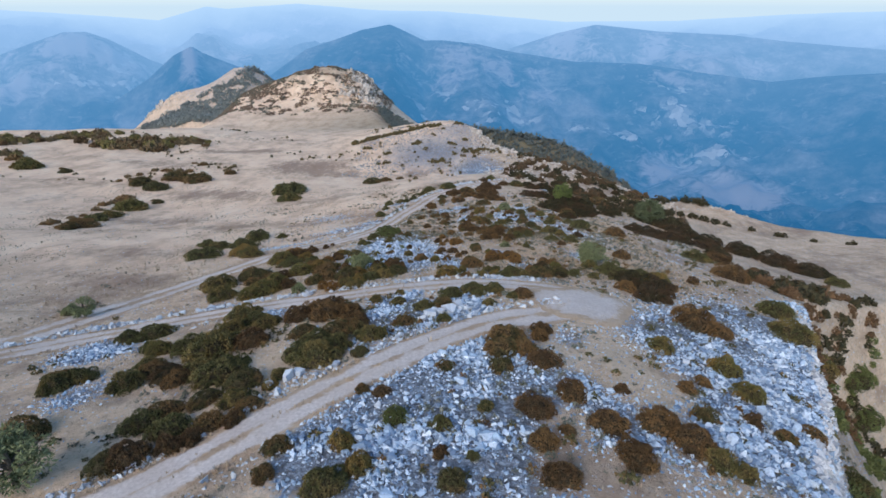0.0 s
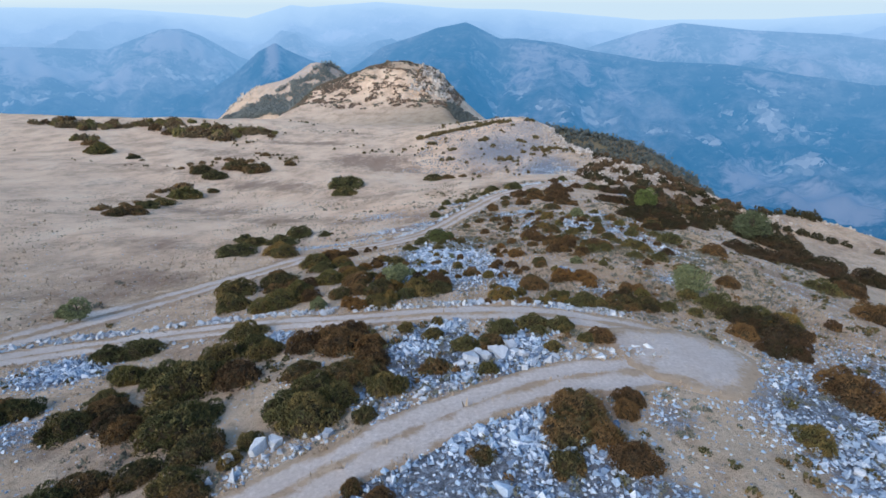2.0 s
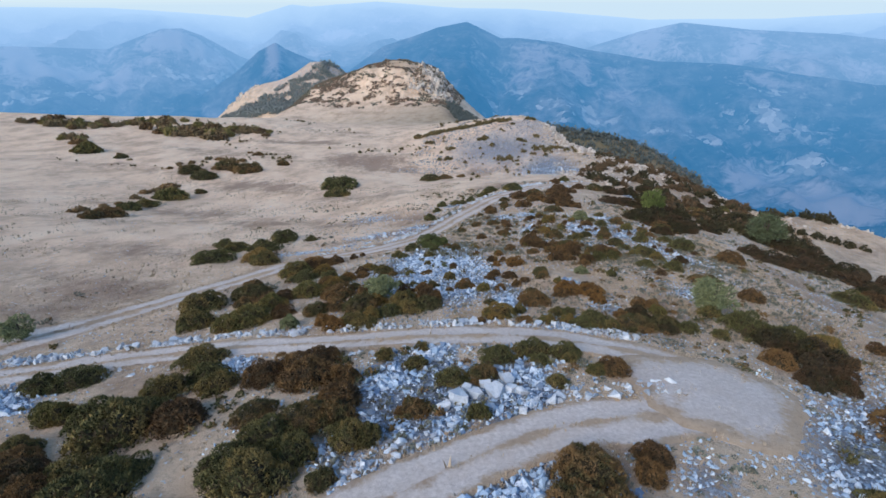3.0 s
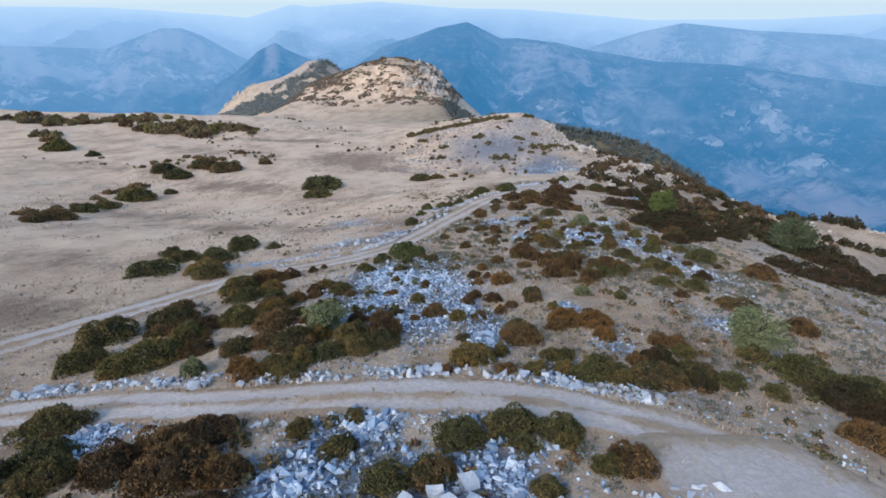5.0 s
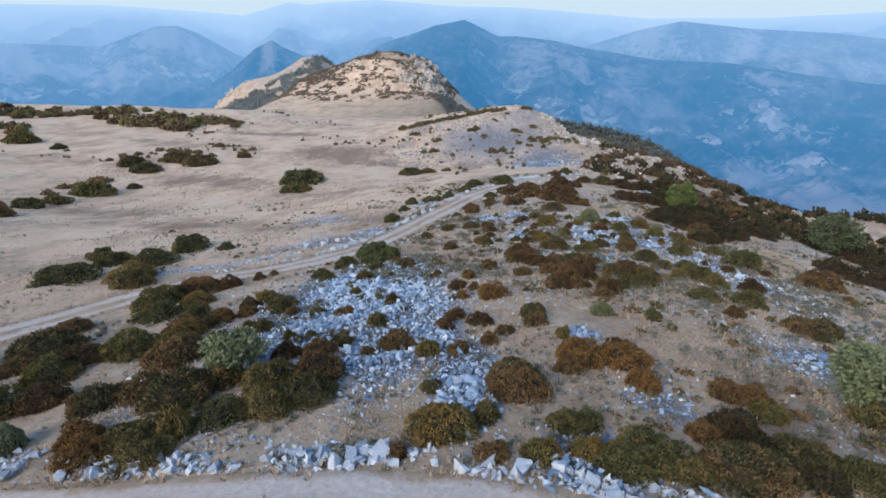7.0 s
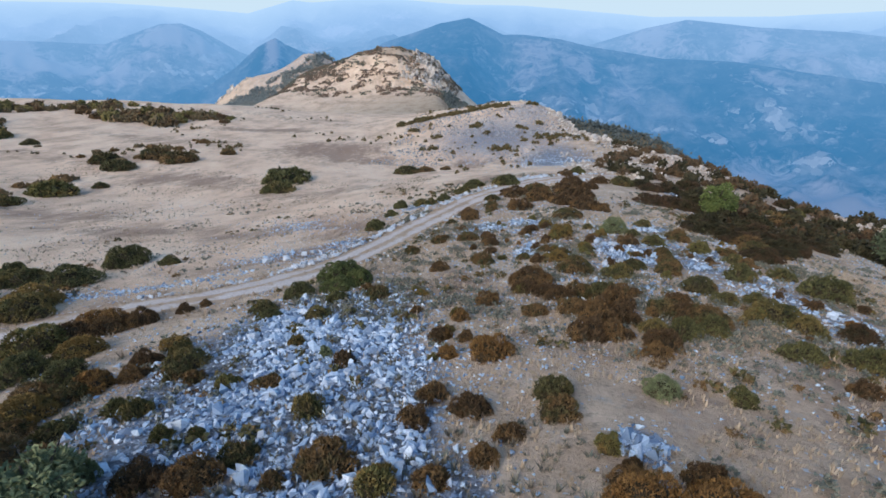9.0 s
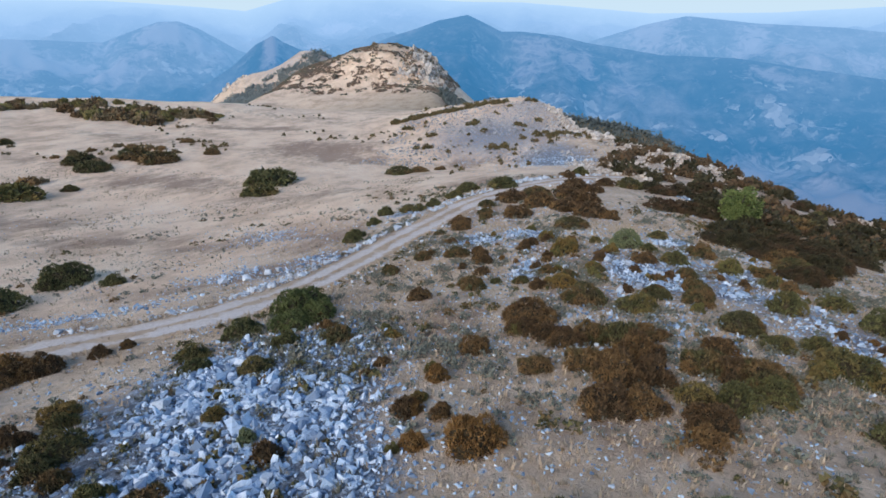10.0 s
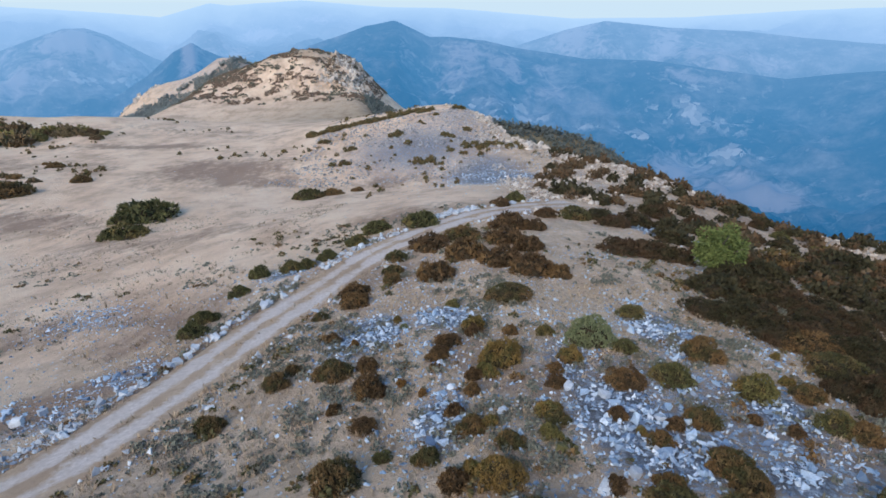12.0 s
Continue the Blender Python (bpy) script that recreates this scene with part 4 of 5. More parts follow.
DARK_FIRST = [
    (-19, 30, 2.4), (18.4, 42.7, 2.5), (20.4, 43.1, 1.9), (20.2, 46, 5.3), (19.1, 47.2, 2.1), (11.6, 47.6, 1.6),
    (18.7, 48.2, 3.3), (10.6, 48.8, 1.6), (10, 49.8, 1.9), (18.9, 69.1, 1.9), (42.1, 74.7, 4.2), (59.1, 76.7, 6.7),
    (32.9, 78.9, 5.7), (38, 80.8, 5.9), (43.1, 81.1, 7), (55.7, 81.2, 7.6), (31.6, 82.3, 4), (20.8, 83.5, 2),
    (51.7, 84.4, 7.3), (21.3, 84.7, 2.3), (20.4, 84.8, 2.1), (23.4, 86.7, 2.3), (24.2, 89, 2.5), (47.8, 89.2, 5.7),
    (23.1, 89.3, 2.5), (25.6, 90, 3.2), (22.3, 90.5, 2.6), (20.9, 90.7, 3.2), (20.2, 92.6, 3.5), (24.9, 93.3, 3.2),
]
DARK_SECOND = [
    (44.4, 93.4, 7), (18.7, 93.5, 3.1), (27.3, 93.9, 3), (22.1, 94.7, 3), (30.8, 95.7, 3.5), (25.4, 96.7, 3.2),
    (27.8, 97, 3.3), (41.2, 98, 7.8), (21.4, 98.1, 3.7), (25.9, 98.8, 4.6), (24.1, 101.4, 4.1), (33.8, 102.1, 5.1),
    (29.3, 105.8, 3.9), (22.4, 106.6, 3.2), (20.3, 106.8, 3.9), (18, 106.9, 3.7), (35, 107.8, 5.3), (28.2, 108.1, 4.9),
    (42.2, 109.6, 4.6), (26.9, 110.6, 3.2), (24.5, 113.8, 3.3), (43.5, 115.7, 6.3), (20.2, 116.6, 3.5), (23.2, 119.6, 4.7),
    (19.6, 119.7, 3.2), (39.6, 120.5, 2.6), (38.6, 123.2, 2.6), (32.6, 125.4, 3.3), (28.2, 126.2, 3.9), (45.1, 133.8, 2.9),
]
DARK_SHRUBS = DARK_FIRST + DARK_SECOND


# ---- plants ----
RNG = np.random.default_rng(21)


def fast_mesh(name, co, tris, material):
    """A triangle mesh out of arrays."""
    me = bpy.data.meshes.new(name)
    co, tris = np.asarray(co, float), np.asarray(tris, np.int32)
    me.vertices.add(len(co))
    me.vertices.foreach_set("co", co.ravel())
    me.loops.add(tris.size)
    me.loops.foreach_set("vertex_index", tris.ravel())
    me.polygons.add(len(tris))
    me.polygons.foreach_set("loop_start", np.arange(0, tris.size, 3, dtype=np.int32))
    me.polygons.foreach_set("use_smooth", np.zeros(len(tris), bool))
    me.update(calc_edges=True)
    me.materials.append(material)
    return me


def part(name, me, parent, label=""):
    ob = new(name, me)
    ob.parent = parent
    return tagged(ob, label)


def unit(v):
    return v / np.maximum(np.linalg.norm(v, axis=-1, keepdims=True), 1e-9)


def lobes(rng, count, flat):
    """Lobes of a crown that is 1 wide: centres and radii."""
    out = [(0.0, 0.0, 0.0, 0.36)]
    for k in range(count):
        a = 2 * np.pi * (k + rng.uniform(-0.3, 0.3)) / count
        r = rng.uniform(0.17, 0.31)
        d = rng.uniform(0.5 - r - 0.04, 0.5 - r + 0.04)
        out.append((d * np.cos(a), d * np.sin(a), rng.uniform(-0.04, 0.06), r))
    for k in range(2 * count):
        a, d = rng.uniform(0, 6.28), 0.40 * rng.random() ** 0.6
        r = rng.uniform(0.09, 0.17)
        out.append((d * np.cos(a), d * np.sin(a), np.sqrt(max(0.02, 0.15 - d * d)) * rng.uniform(0.75, 1.02) - 0.25 * r, r))
    return np.array(out), flat


def spray_mesh(name, rng, shape, count, length, width, material, up=0.45, below=-0.1):
    """Foliage: small pointed leaf sprays that stand out of the lobes' skins."""
    lob, flat = shape
    area = lob[:, 3] ** 2
    pick = rng.choice(len(lob), count * 3, p=area / area.sum())
    d = unit(rng.normal(size=(count * 3, 3)))
    d[:, 2] = np.where(d[:, 2] < below, -d[:, 2], d[:, 2])
    c = lob[pick, :3] + d * lob[pick, 3:] * rng.uniform(0.82, 1.08, (count * 3, 1))
    inside = np.zeros(len(c), bool)
    for l in lob:
        inside |= np.linalg.norm(c - l[:3], axis=1) < l[3] * 0.80
    keep = ~inside & (c[:, 2] > -0.02)
    c, d = c[keep][:count], d[keep][:count]
    n = len(c)
    axis = unit(0.8 * d + np.array([0, 0, up]) + rng.normal(size=(n, 3)) * 0.55)
    side = unit(np.cross(axis, rng.normal(size=(n, 3))))
    ln = length * rng.uniform(0.55, 1.4, (n, 1))
    wd = width * rng.uniform(0.7, 1.3, (n, 1))
    tip = c + axis * ln * 0.65 + rng.normal(size=(n, 3)) * ln * 0.12
    low = c - axis * ln * 0.35
    v = np.stack([low + side * wd, low - side * wd, tip], 1)
    v[..., 2] *= flat
    v = v.reshape(-1, 3)
    v[:, 2] = np.maximum(v[:, 2], -0.03)
    return fast_mesh(name, v, np.arange(len(v)).reshape(-1, 3), material)


def core_mesh(name, rng, shape, material):
    """The inside of a shrub: lumps coloured dark as shade, with a few stems that reach the ground."""
    lob, flat = shape
    co, fa = [], []
    bm = bmesh.new()
    for x, y, z, r in lob[: 1 + len(lob) // 3]:
        made = bmesh.ops.create_icosphere(bm, subdivisions=2 if r > 0.3 else 1, radius=r * 0.84)["verts"]
        for v in made:
            v.co *= 1 + 0.16 * noise.noise(v.co * 7 + Vector((x * 9, y * 9, r * 31)))
            v.co += Vector((x, y, z))
            v.co.z = max(v.co.z * flat, -0.03)
    for k in range(5):
        a = rng.uniform(0, 6.28)
        stem = bmesh.ops.create_cone(bm, segments=5, radius1=0.022, radius2=0.010, depth=0.4, cap_ends=True)["verts"]
        bmesh.ops.transform(bm, verts=stem, matrix=pose(0.12 * np.cos(a), 0.12 * np.sin(a), 0.14 * flat, 28 * np.sin(a), 28 * np.cos(a), 0))
    me = bpy.data.meshes.new(name)
    bm.to_mesh(me)
    bm.free()
    me.materials.append(material)
    return me


# dark brown that stands in for the shade between leaf sprays
DIM = Mat("shaded_inner_core", 0.95)
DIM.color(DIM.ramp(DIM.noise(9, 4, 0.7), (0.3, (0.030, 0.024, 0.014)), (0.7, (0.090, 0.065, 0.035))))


def shrub(name, label, category, material, seed, lobe_count=6, flat=0.62, sprays=620, length=0.085, width=0.024, up=0.45):
    """One shrub, 1 wide, standing at the origin."""
    rng = np.random.default_rng(seed)
    shape = lobes(rng, lobe_count, flat)
    thing = tagged(new(name), label, category, "shrubs of the ridge")
    part("foliage", spray_mesh("foliage", rng, shape, sprays, length, width, material, up), thing)
    part("woody_core", core_mesh("woody_core", rng, shape, DIM.m), thing, "dark core coloured as the shaded inside, with woody stems")
    return thing


def limb_mesh(rng, height, spread_r, limbs):
    """A tapered trunk with limbs that fork from it."""
    bm = bmesh.new()

    def tube(a, b, r1, r2):
        a, b = Vector(a), Vector(b)
        vs = bmesh.ops.create_cone(bm, segments=7, radius1=r1, radius2=r2, depth=(b - a).length, cap_ends=True)["verts"]
        m = Matrix.Translation((a + b) / 2) @ (b - a).to_track_quat("Z", "Y").to_matrix().to_4x4()
        bmesh.ops.transform(bm, verts=vs, matrix=m)

    mid = (0.03 * height, 0.02 * height, 0.4 * height)
    tube((0, 0, -0.15), mid, 0.055 * height, 0.042 * height)
    tube(mid, (0.0, 0.05 * height, 0.8 * height), 0.042 * height, 0.012 * height)
    for k in range(limbs):
        a = 2 * np.pi * k / limbs + rng.uniform(-0.3, 0.3)
        z0 = rng.uniform(0.25, 0.5) * height
        q = (spread_r * 0.45 * np.cos(a), spread_r * 0.45 * np.sin(a), z0 + 0.16 * height)
        e = (spread_r * 0.8 * np.cos(a + 0.2), spread_r * 0.8 * np.sin(a + 0.2), z0 + rng.uniform(0.2, 0.42) * height)
        tube((0.02, 0.02, z0), q, 0.026 * height, 0.016 * height)
        tube(q, e, 0.016 * height, 0.005 * height)
    me = bpy.data.meshes.new("trunk")
    bm.to_mesh(me)
    bm.free()
    me.materials.append(BARK)
    return me


def small_tree(name, label, material, seed, x, y, width, height, low=0.3, leaves=2600, leaf=0.16, clumps=26):
    """A small tree: trunk and limbs, and a crown of leaf clumps with gaps."""
    rng = np.random.default_rng(seed)
    z = float(surface(np.array([x]), np.array([y]))[0])
    thing = tagged(new(name), label, "tree")
    thing.matrix_world = pose(x, y, z - 0.05)
    part("trunk", limb_mesh(rng, height, width / 2, 6), thing, "grey-brown trunk with spreading limbs")
    d = unit(rng.normal(size=(clumps, 3)))
    r = rng.uniform(0.35, 0.95, (clumps, 1)) ** 0.5
    cc = d * r * np.array([width / 2 * 0.78, width / 2 * 0.78, height * (1 - low) / 2 * 0.82]) + (0, 0, height * (0.5 + low / 2))
    cr = rng.uniform(0.13, 0.22, clumps) * width
    per = leaves // clumps
    ctr = np.repeat(cc, per, 0)
    p = ctr + unit(rng.normal(size=ctr.shape)) * np.repeat(cr, per)[:, None] * rng.uniform(0.55, 1.05, (len(ctr), 1)) * (1, 1, 0.75)
    n = len(p)
    ax = unit(unit(p - ctr) + rng.normal(size=(n, 3)) * 0.6)
    side = unit(np.cross(ax, rng.normal(size=(n, 3))))
    up = np.cross(ax, side)
    s = leaf * rng.uniform(0.6, 1.3, (n, 1))
    v = np.stack([p - ax * s, p + side * s * 0.5, p + ax * s, p - side * s * 0.5, p + up * s * 0.3], 1).reshape(-1, 3)
    i = np.arange(n)[:, None] * 5
    tri = np.concatenate([i + t for t in ([0, 1, 4], [1, 2, 4], [2, 3, 4], [3, 0, 4])], 0)
    part("crown", fast_mesh("crown", v, tri, material), thing)
    return thing


def on_ground(x, y, width, turn, high=1.0, sink=0.04):
    z = float(surface(np.array([x]), np.array([y]))[0])
    e = 0.3 * width
    zs = surface(np.array([x + e, x - e, x, x]), np.array([y, y, y + e, y - e]))
    z = 0.5 * z + 0.5 * float(min(zs.min(), z))
    return pose(x, y, z - sink * width, 0, 0, turn) @ Matrix.Diagonal((width, width * RNG.uniform(0.8, 1.05), width * high, 1))


def stony_at(x, y):
    v = patches(STONY, x, y)
    d = x - np.interp(y, RIM_Y, RIM_X)
    v = np.maximum(v, 0.9 * np.exp(-((d + 1) / 3.5) ** 2) * (y > 15) * (y < 48))
    v = v * (1 - 0.92 * patches(BARE_EARTH, x, y))
    return v * np.clip(0.9 + 0.6 * field(x, y, 2.2, 21) + 0.4 * field(x, y, 6.5, 22), 0.12, 1.3) * (1 - 0.3 * step(68, 76, y))


KINDS = {
    "green": ("juniper_shrub", "dense dark green juniper shrub on stony ground", GREEN, GREEN_SHRUBS, 0.62),
    "mixed": ("juniper_shrub", "dark green juniper shrub with browned patches", MIXED, MIXED_SHRUBS, 0.6),
    "rust": ("thorn_shrub", "rust-brown dry cushion shrub among the rocks", RUST, RUST_SHRUBS, 0.6),
    "orange": ("thorn_shrub", "orange-brown dried shrub beside the dirt track", ORANGE, ORANGE_SHRUBS, 0.66),
    "olive": ("broom_shrub", "olive-yellow rounded shrub between white stones", OLIVE, OLIVE_SHRUBS, 0.66),
    "sage": ("sage_shrub", "pale grey-green loose shrub on the stony slope", SAGE, SAGE_SHRUBS, 0.75),
    "dark": ("juniper_shrub", "very dark brownish juniper mat on the ridge", SHADY, DARK_SHRUBS, 0.56),
    "bright": ("boxwood_shrub", "fresh green leafy shrub spreading over rubble", BRIGHT, BRIGHT_SHRUBS, 0.58),
}
MODELS = {}
for n, (key, (name, label, mat, rows, flat)) in enumerate(KINDS.items()):
    for far in (False, True):
        MODELS[key, far] = [shrub(name, label, "shrub", mat, 100 + 10 * n + k, (4, 6, 9)[k], 1.9 * flat * (1.1, 1.0, 0.85)[k], (800, 950, 1150)[k] if far else (1500, 2300, 4200)[k],
                                  *((0.085, 0.027) if far else ((0.080, 0.022), (0.060, 0.0165), (0.042, 0.0118))[k])) for k in range(3)]


def plant(key, x, y, width):
    """Sets a shrub of that kind and width at x, y."""
    k = 0 if width < 1.3 else (1 if width < 2.2 else 2)
    if RNG.random() < 0.25:
        k = max(int(RNG.integers(3)), 0 if width < 1.3 else (1 if width < 2.2 else 2))
    model = MODELS[key, y > 98][k]
    m = on_ground(x, y, width, RNG.uniform(0, 360), RNG.uniform(0.85, 1.15) * (1.0 if width < 2.6 else (2.6 / width) ** 0.35))
    return copy_thing(model, m)


for key, (name, label, mat, rows, flat) in KINDS.items():
    for x, y, w in rows:
        if from_track(np.array([x]), np.array([y]))[0] > 0.12 * w:
            plant(key, x, y, 1.08 * w)
# small cushions between the stones of the slope
made = 0
while made < 60:
    x, y = RNG.uniform(-9, 25), RNG.uniform(60, 101)
    if stony_at(np.array([x]), np.array([y]))[0] > 0.12 and from_track(np.array([x]), np.array([y]))[0] > 0.8:
        plant(("rust", "olive", "rust", "sage", "orange", "olive")[int(RNG.choice(6, p=[0.3, 0.25, 0.2, 0.05, 0.1, 0.1]))], x, y, RNG.uniform(0.45, 1.15))
        made += 1
for model in [m for ms in MODELS.values() for m in ms]:
    for o in (*model.children_recursive, model):
        bpy.data.objects.remove(o)

small_tree("round_tree", "rounded fresh green tree among dark junipers", foliage_material("fresh_tree_leaves", (0.045, 0.068, 0.02), (0.20, 0.235, 0.075)), 5, 24.4, 103.8, 4.3, 4.4, 0.12, 4200, 0.15, 34)
small_tree("oak_tree", "dark green round tree on the ridge crest", foliage_material("dark_oak_leaves", (0.055, 0.07, 0.038), (0.15, 0.175, 0.095)), 6, 40, 97.5, 6.0, 5.0, 0.12, 4200, 0.18, 34)
small_tree("sage_tree", "pale grey-green small tree with loose crown", SAGE, 7, 16.4, 53.0, 3.6, 2.9, 0.1, 3200, 0.12, 28)
small_tree("sage_tree", "pale grey-green small tree beside dark junipers", SAGE, 8, -9.0, 53.2, 2.8, 2.4, 0.1, 2600, 0.11, 24)
small_tree("sage_tree", "pale green small tree above the rutted track", SAGE, 9, -20.4, 18.6, 3.8, 3.2, 0.1, 3200, 0.12, 28)
small_tree("sapling", "thin green sapling beside the upper track", SAGE, 10, -35.6, 45.8, 2.6, 2.2, 0.1, 1900, 0.11, 16)


# ---- stones ----
def rock_template(rng, points=11, squash=0.7):
    """An angular block, about 1 across."""
    bm = bmesh.new()
    p = unit(rng.normal(size=(points, 3))) * rng.uniform(0.38, 0.55, (points, 1)) * (1, rng.uniform(0.65, 0.95), squash)
    vs = [bm.verts.new(v) for v in p]
    bmesh.ops.convex_hull(bm, input=vs)
    for v in [v for v in bm.verts if not v.link_faces]:
        bm.verts.remove(v)
    bmesh.ops.triangulate(bm, faces=bm.faces[:])
    bm.verts.index_update()
    co = np.array([v.co[:] for v in bm.verts])
    tri = np.array([[v.index for v in f.verts] for f in bm.faces])
    bm.free()
    return co, tri


ROCKS = [rock_template(np.random.default_rng(300 + k), 8, (0.6, 0.75, 0.9)[k % 3]) for k in range(14)]


def scatter_rocks(name, label, xs, ys, sizes, rng, sink=0.12, material=None, tall=1.0):
    """Many small stones as one mesh."""
    zs = surface(xs, ys)
    allco, alltri, base = [], [], 0
    kinds = rng.integers(len(ROCKS), size=len(xs))
    for k, (co, tri) in enumerate(ROCKS):
        sel = np.flatnonzero(kinds == k)
        if not len(sel):
            continue
        a, b = rng.uniform(0, 6.28, len(sel)), rng.normal(0, 0.35, len(sel))
        ca, sa, cb, sb = np.cos(a), np.sin(a), np.cos(b), np.sin(b)
        st = rng.uniform(0.6, 1.45, (len(sel), 3)) * sizes[sel, None] * (1, 1, tall)
        v = co[None] * st[:, None, :]
        y2, z2 = v[..., 1] * cb[:, None] - v[..., 2] * sb[:, None], v[..., 1] * sb[:, None] + v[..., 2] * cb[:, None]
        x3, y3 = v[..., 0] * ca[:, None] - y2 * sa[:, None], v[..., 0] * sa[:, None] + y2 * ca[:, None]
        out = np.stack([x3 + xs[sel, None], y3 + ys[sel, None], z2 + (zs[sel] + sizes[sel] * sink)[:, None]], -1)
        allco.append(out.reshape(-1, 3))
        alltri.append((tri[None] + (np.arange(len(sel)) * len(co))[:, None, None]).reshape(-1, 3) + base)
        base += len(sel) * len(co)
    ob = new(name, fast_mesh(name, np.concatenate(allco), np.concatenate(alltri), material or ROCK_MAT))
    return tagged(ob, label, "rubble", kind="stuff")


rng = np.random.default_rng(33)
for name, label, count, x0, x1, y0, y1, ambient in (
        ("rubble_front", "white limestone rubble with sharp edges, tinted with blue skylight", 210000, -32, 46, 2, 48, 0.08),
        ("rubble_slope", "loose white limestone rubble between shrubs", 290000, -32, 40, 46, 106, 0.115),
        ("rubble_meadow", "scattered pale stones in dry grass", 60000, -75, 60, 92, 190, 0.02),
        ("rubble_pasture", "small pale stones strewn over dry pasture", 26000, -80, -14, 38, 112, 0.09)):
    x, y = rng.uniform(x0, x1, count), rng.uniform(y0, y1, count)
    s = stony_at(x, y)
    amb = ambient * np.clip(0.9 + 1.3 * field(x, y, 5, 23) + 1.1 * field(x, y, 1.8, 24), 0, 3) * np.where(x > -14, 1, 0.35)
    ok = (rng.random(count) < np.maximum(s * 0.85, amb)) & (from_track(x, y) > 0.1)
    x, y, s = x[ok], y[ok], s[ok]
    size = np.clip(0.165 * np.exp(rng.normal(0, 0.45, len(x))) * (0.55 + 0.9 * np.clip(s, 0, 1)) * (1.2 if y0 < 10 else 1.0 if y0 < 90 else 1.5), 0.05, 0.95)
    size = np.minimum(size, 0.2 + 0.8 * s) * (1.25 if x1 < 0 else 1.0)
    seen = size > 0.085
    scatter_rocks(name, label, x[seen], y[seen], size[seen], rng)


# loose small rubble pushed to the tracks' edges
def edge_rubble(name, label, rows):
    xs, ys = [], []
    for key, lo, hi, side, count in rows:
        line = LINES[key]
        d = np.gradient(line, axis=0)
        d /= np.linalg.norm(d, axis=1)[:, None]
        k = (rng.uniform(lo, hi, count) * (len(line) - 1)).astype(int)
        off = side * (HALF[key] + 0.25 + 1.35 * rng.random(count) ** 1.4)
        slide = rng.uniform(-0.4, 0.4, count)
        x, y = line[k, 0] + d[k, 1] * off + d[k, 0] * slide, line[k, 1] - d[k, 0] * off + d[k, 1] * slide
        ok = field(x, y, 2.8, 27) + 0.6 * field(x, y, 0.9, 28) > -0.2
        xs.append(x[ok])
        ys.append(y[ok])
    x, y = np.concatenate(xs), np.concatenate(ys)
    scatter_rocks(name, label, x, y, np.clip(0.22 * np.exp(rng.normal(0, 0.5, len(x))), 0.09, 0.75), rng, material=PALE_STONE)


edge_rubble("edge_rubble", "loose white stones pushed along the tracks' edges", (
    ("upper", 0.05, 0.8, 1, 4200), ("upper", 0.1, 0.6, -1, 380), ("lower", 0.08, 0.98, -1, 1700), ("lower", 0.2, 0.7, 1, 220),
    ("meadow", 0.35, 0.8, -1, 1300), ("meadow", 0.8, 0.97, -1, 1600), ("meadow", 0.45, 0.97, 1, 360)))


# larger blocks, each a thing
def block_mesh(seed):
    """An angular broken block with chipped edges and a few flat faces."""
    r = np.random.default_rng(seed)
    bm = bmesh.new()
    bmesh.ops.create_cube(bm, size=0.85)
    for v in bm.verts:
        v.co = Vector(np.array(v.co) * (1.0, r.uniform(0.6, 0.9), r.uniform(0.55, 0.85)) + r.normal(0, 0.09, 3))
    for _ in range(4):
        n = Vector(unit(r.normal(size=3)))
        cut = bmesh.ops.bisect_plane(bm, geom=bm.verts[:] + bm.edges[:] + bm.faces[:], plane_co=n * r.uniform(0.26, 0.4), plane_no=n, clear_outer=True)
        bmesh.ops.contextual_create(bm, geom=[e for e in cut["geom_cut"] if isinstance(e, bmesh.types.BMEdge)])
    bmesh.ops.triangulate(bm, faces=bm.faces[:])
    bmesh.ops.subdivide_edges(bm, edges=bm.edges[:], cuts=1, use_grid_fill=True)
    for v in bm.verts:
        v.co += Vector([noise.noise(v.co * 3.1 + Vector((seed * 1.7, k * 9.0, 0))) * 0.07 for k in range(3)])
    me = bpy.data.meshes.new("limestone_block")
    bm.to_mesh(me)
    bm.free()
    me.materials.append(PALE_STONE)
    return me


BLOCKS = [block_mesh(400 + k) for k in range(9)]


def block(x, y, size, group, label):
    z = float(surface(np.array([x]), np.array([y]))[0])
    ob = new("limestone_block", BLOCKS[int(RNG.integers(len(BLOCKS)))])
    s = size * RNG.uniform(0.8, 1.2, 3)
    ob.matrix_world = pose(x, y, z + size * 0.14, RNG.uniform(-12, 12), RNG.uniform(-12, 12), RNG.uniform(0, 360)) @ Matrix.Diagonal((*s, 1))
    return tagged(ob, label, "stone", group)


def edging(line, lo, hi, side, count, smin, smax, half, label):
    """A loose row of stones along one side of a track, between two points of its length."""
    d = np.gradient(line, axis=0)
    d /= np.linalg.norm(d, axis=1)[:, None]
    n = len(line)
    for _ in range(count):
        k = int(np.clip(RNG.uniform(lo, hi) * n, 0, n - 1))
        off = side * (half + RNG.uniform(0.25, 1.1))
        go = RNG.uniform(-0.5, 0.5)
        block(line[k, 0] + d[k, 1] * off + d[k, 0] * go, line[k, 1] - d[k, 0] * off + d[k, 1] * go, smin * (smax / smin) ** (RNG.random() ** 1.7), "stones along the track", label)


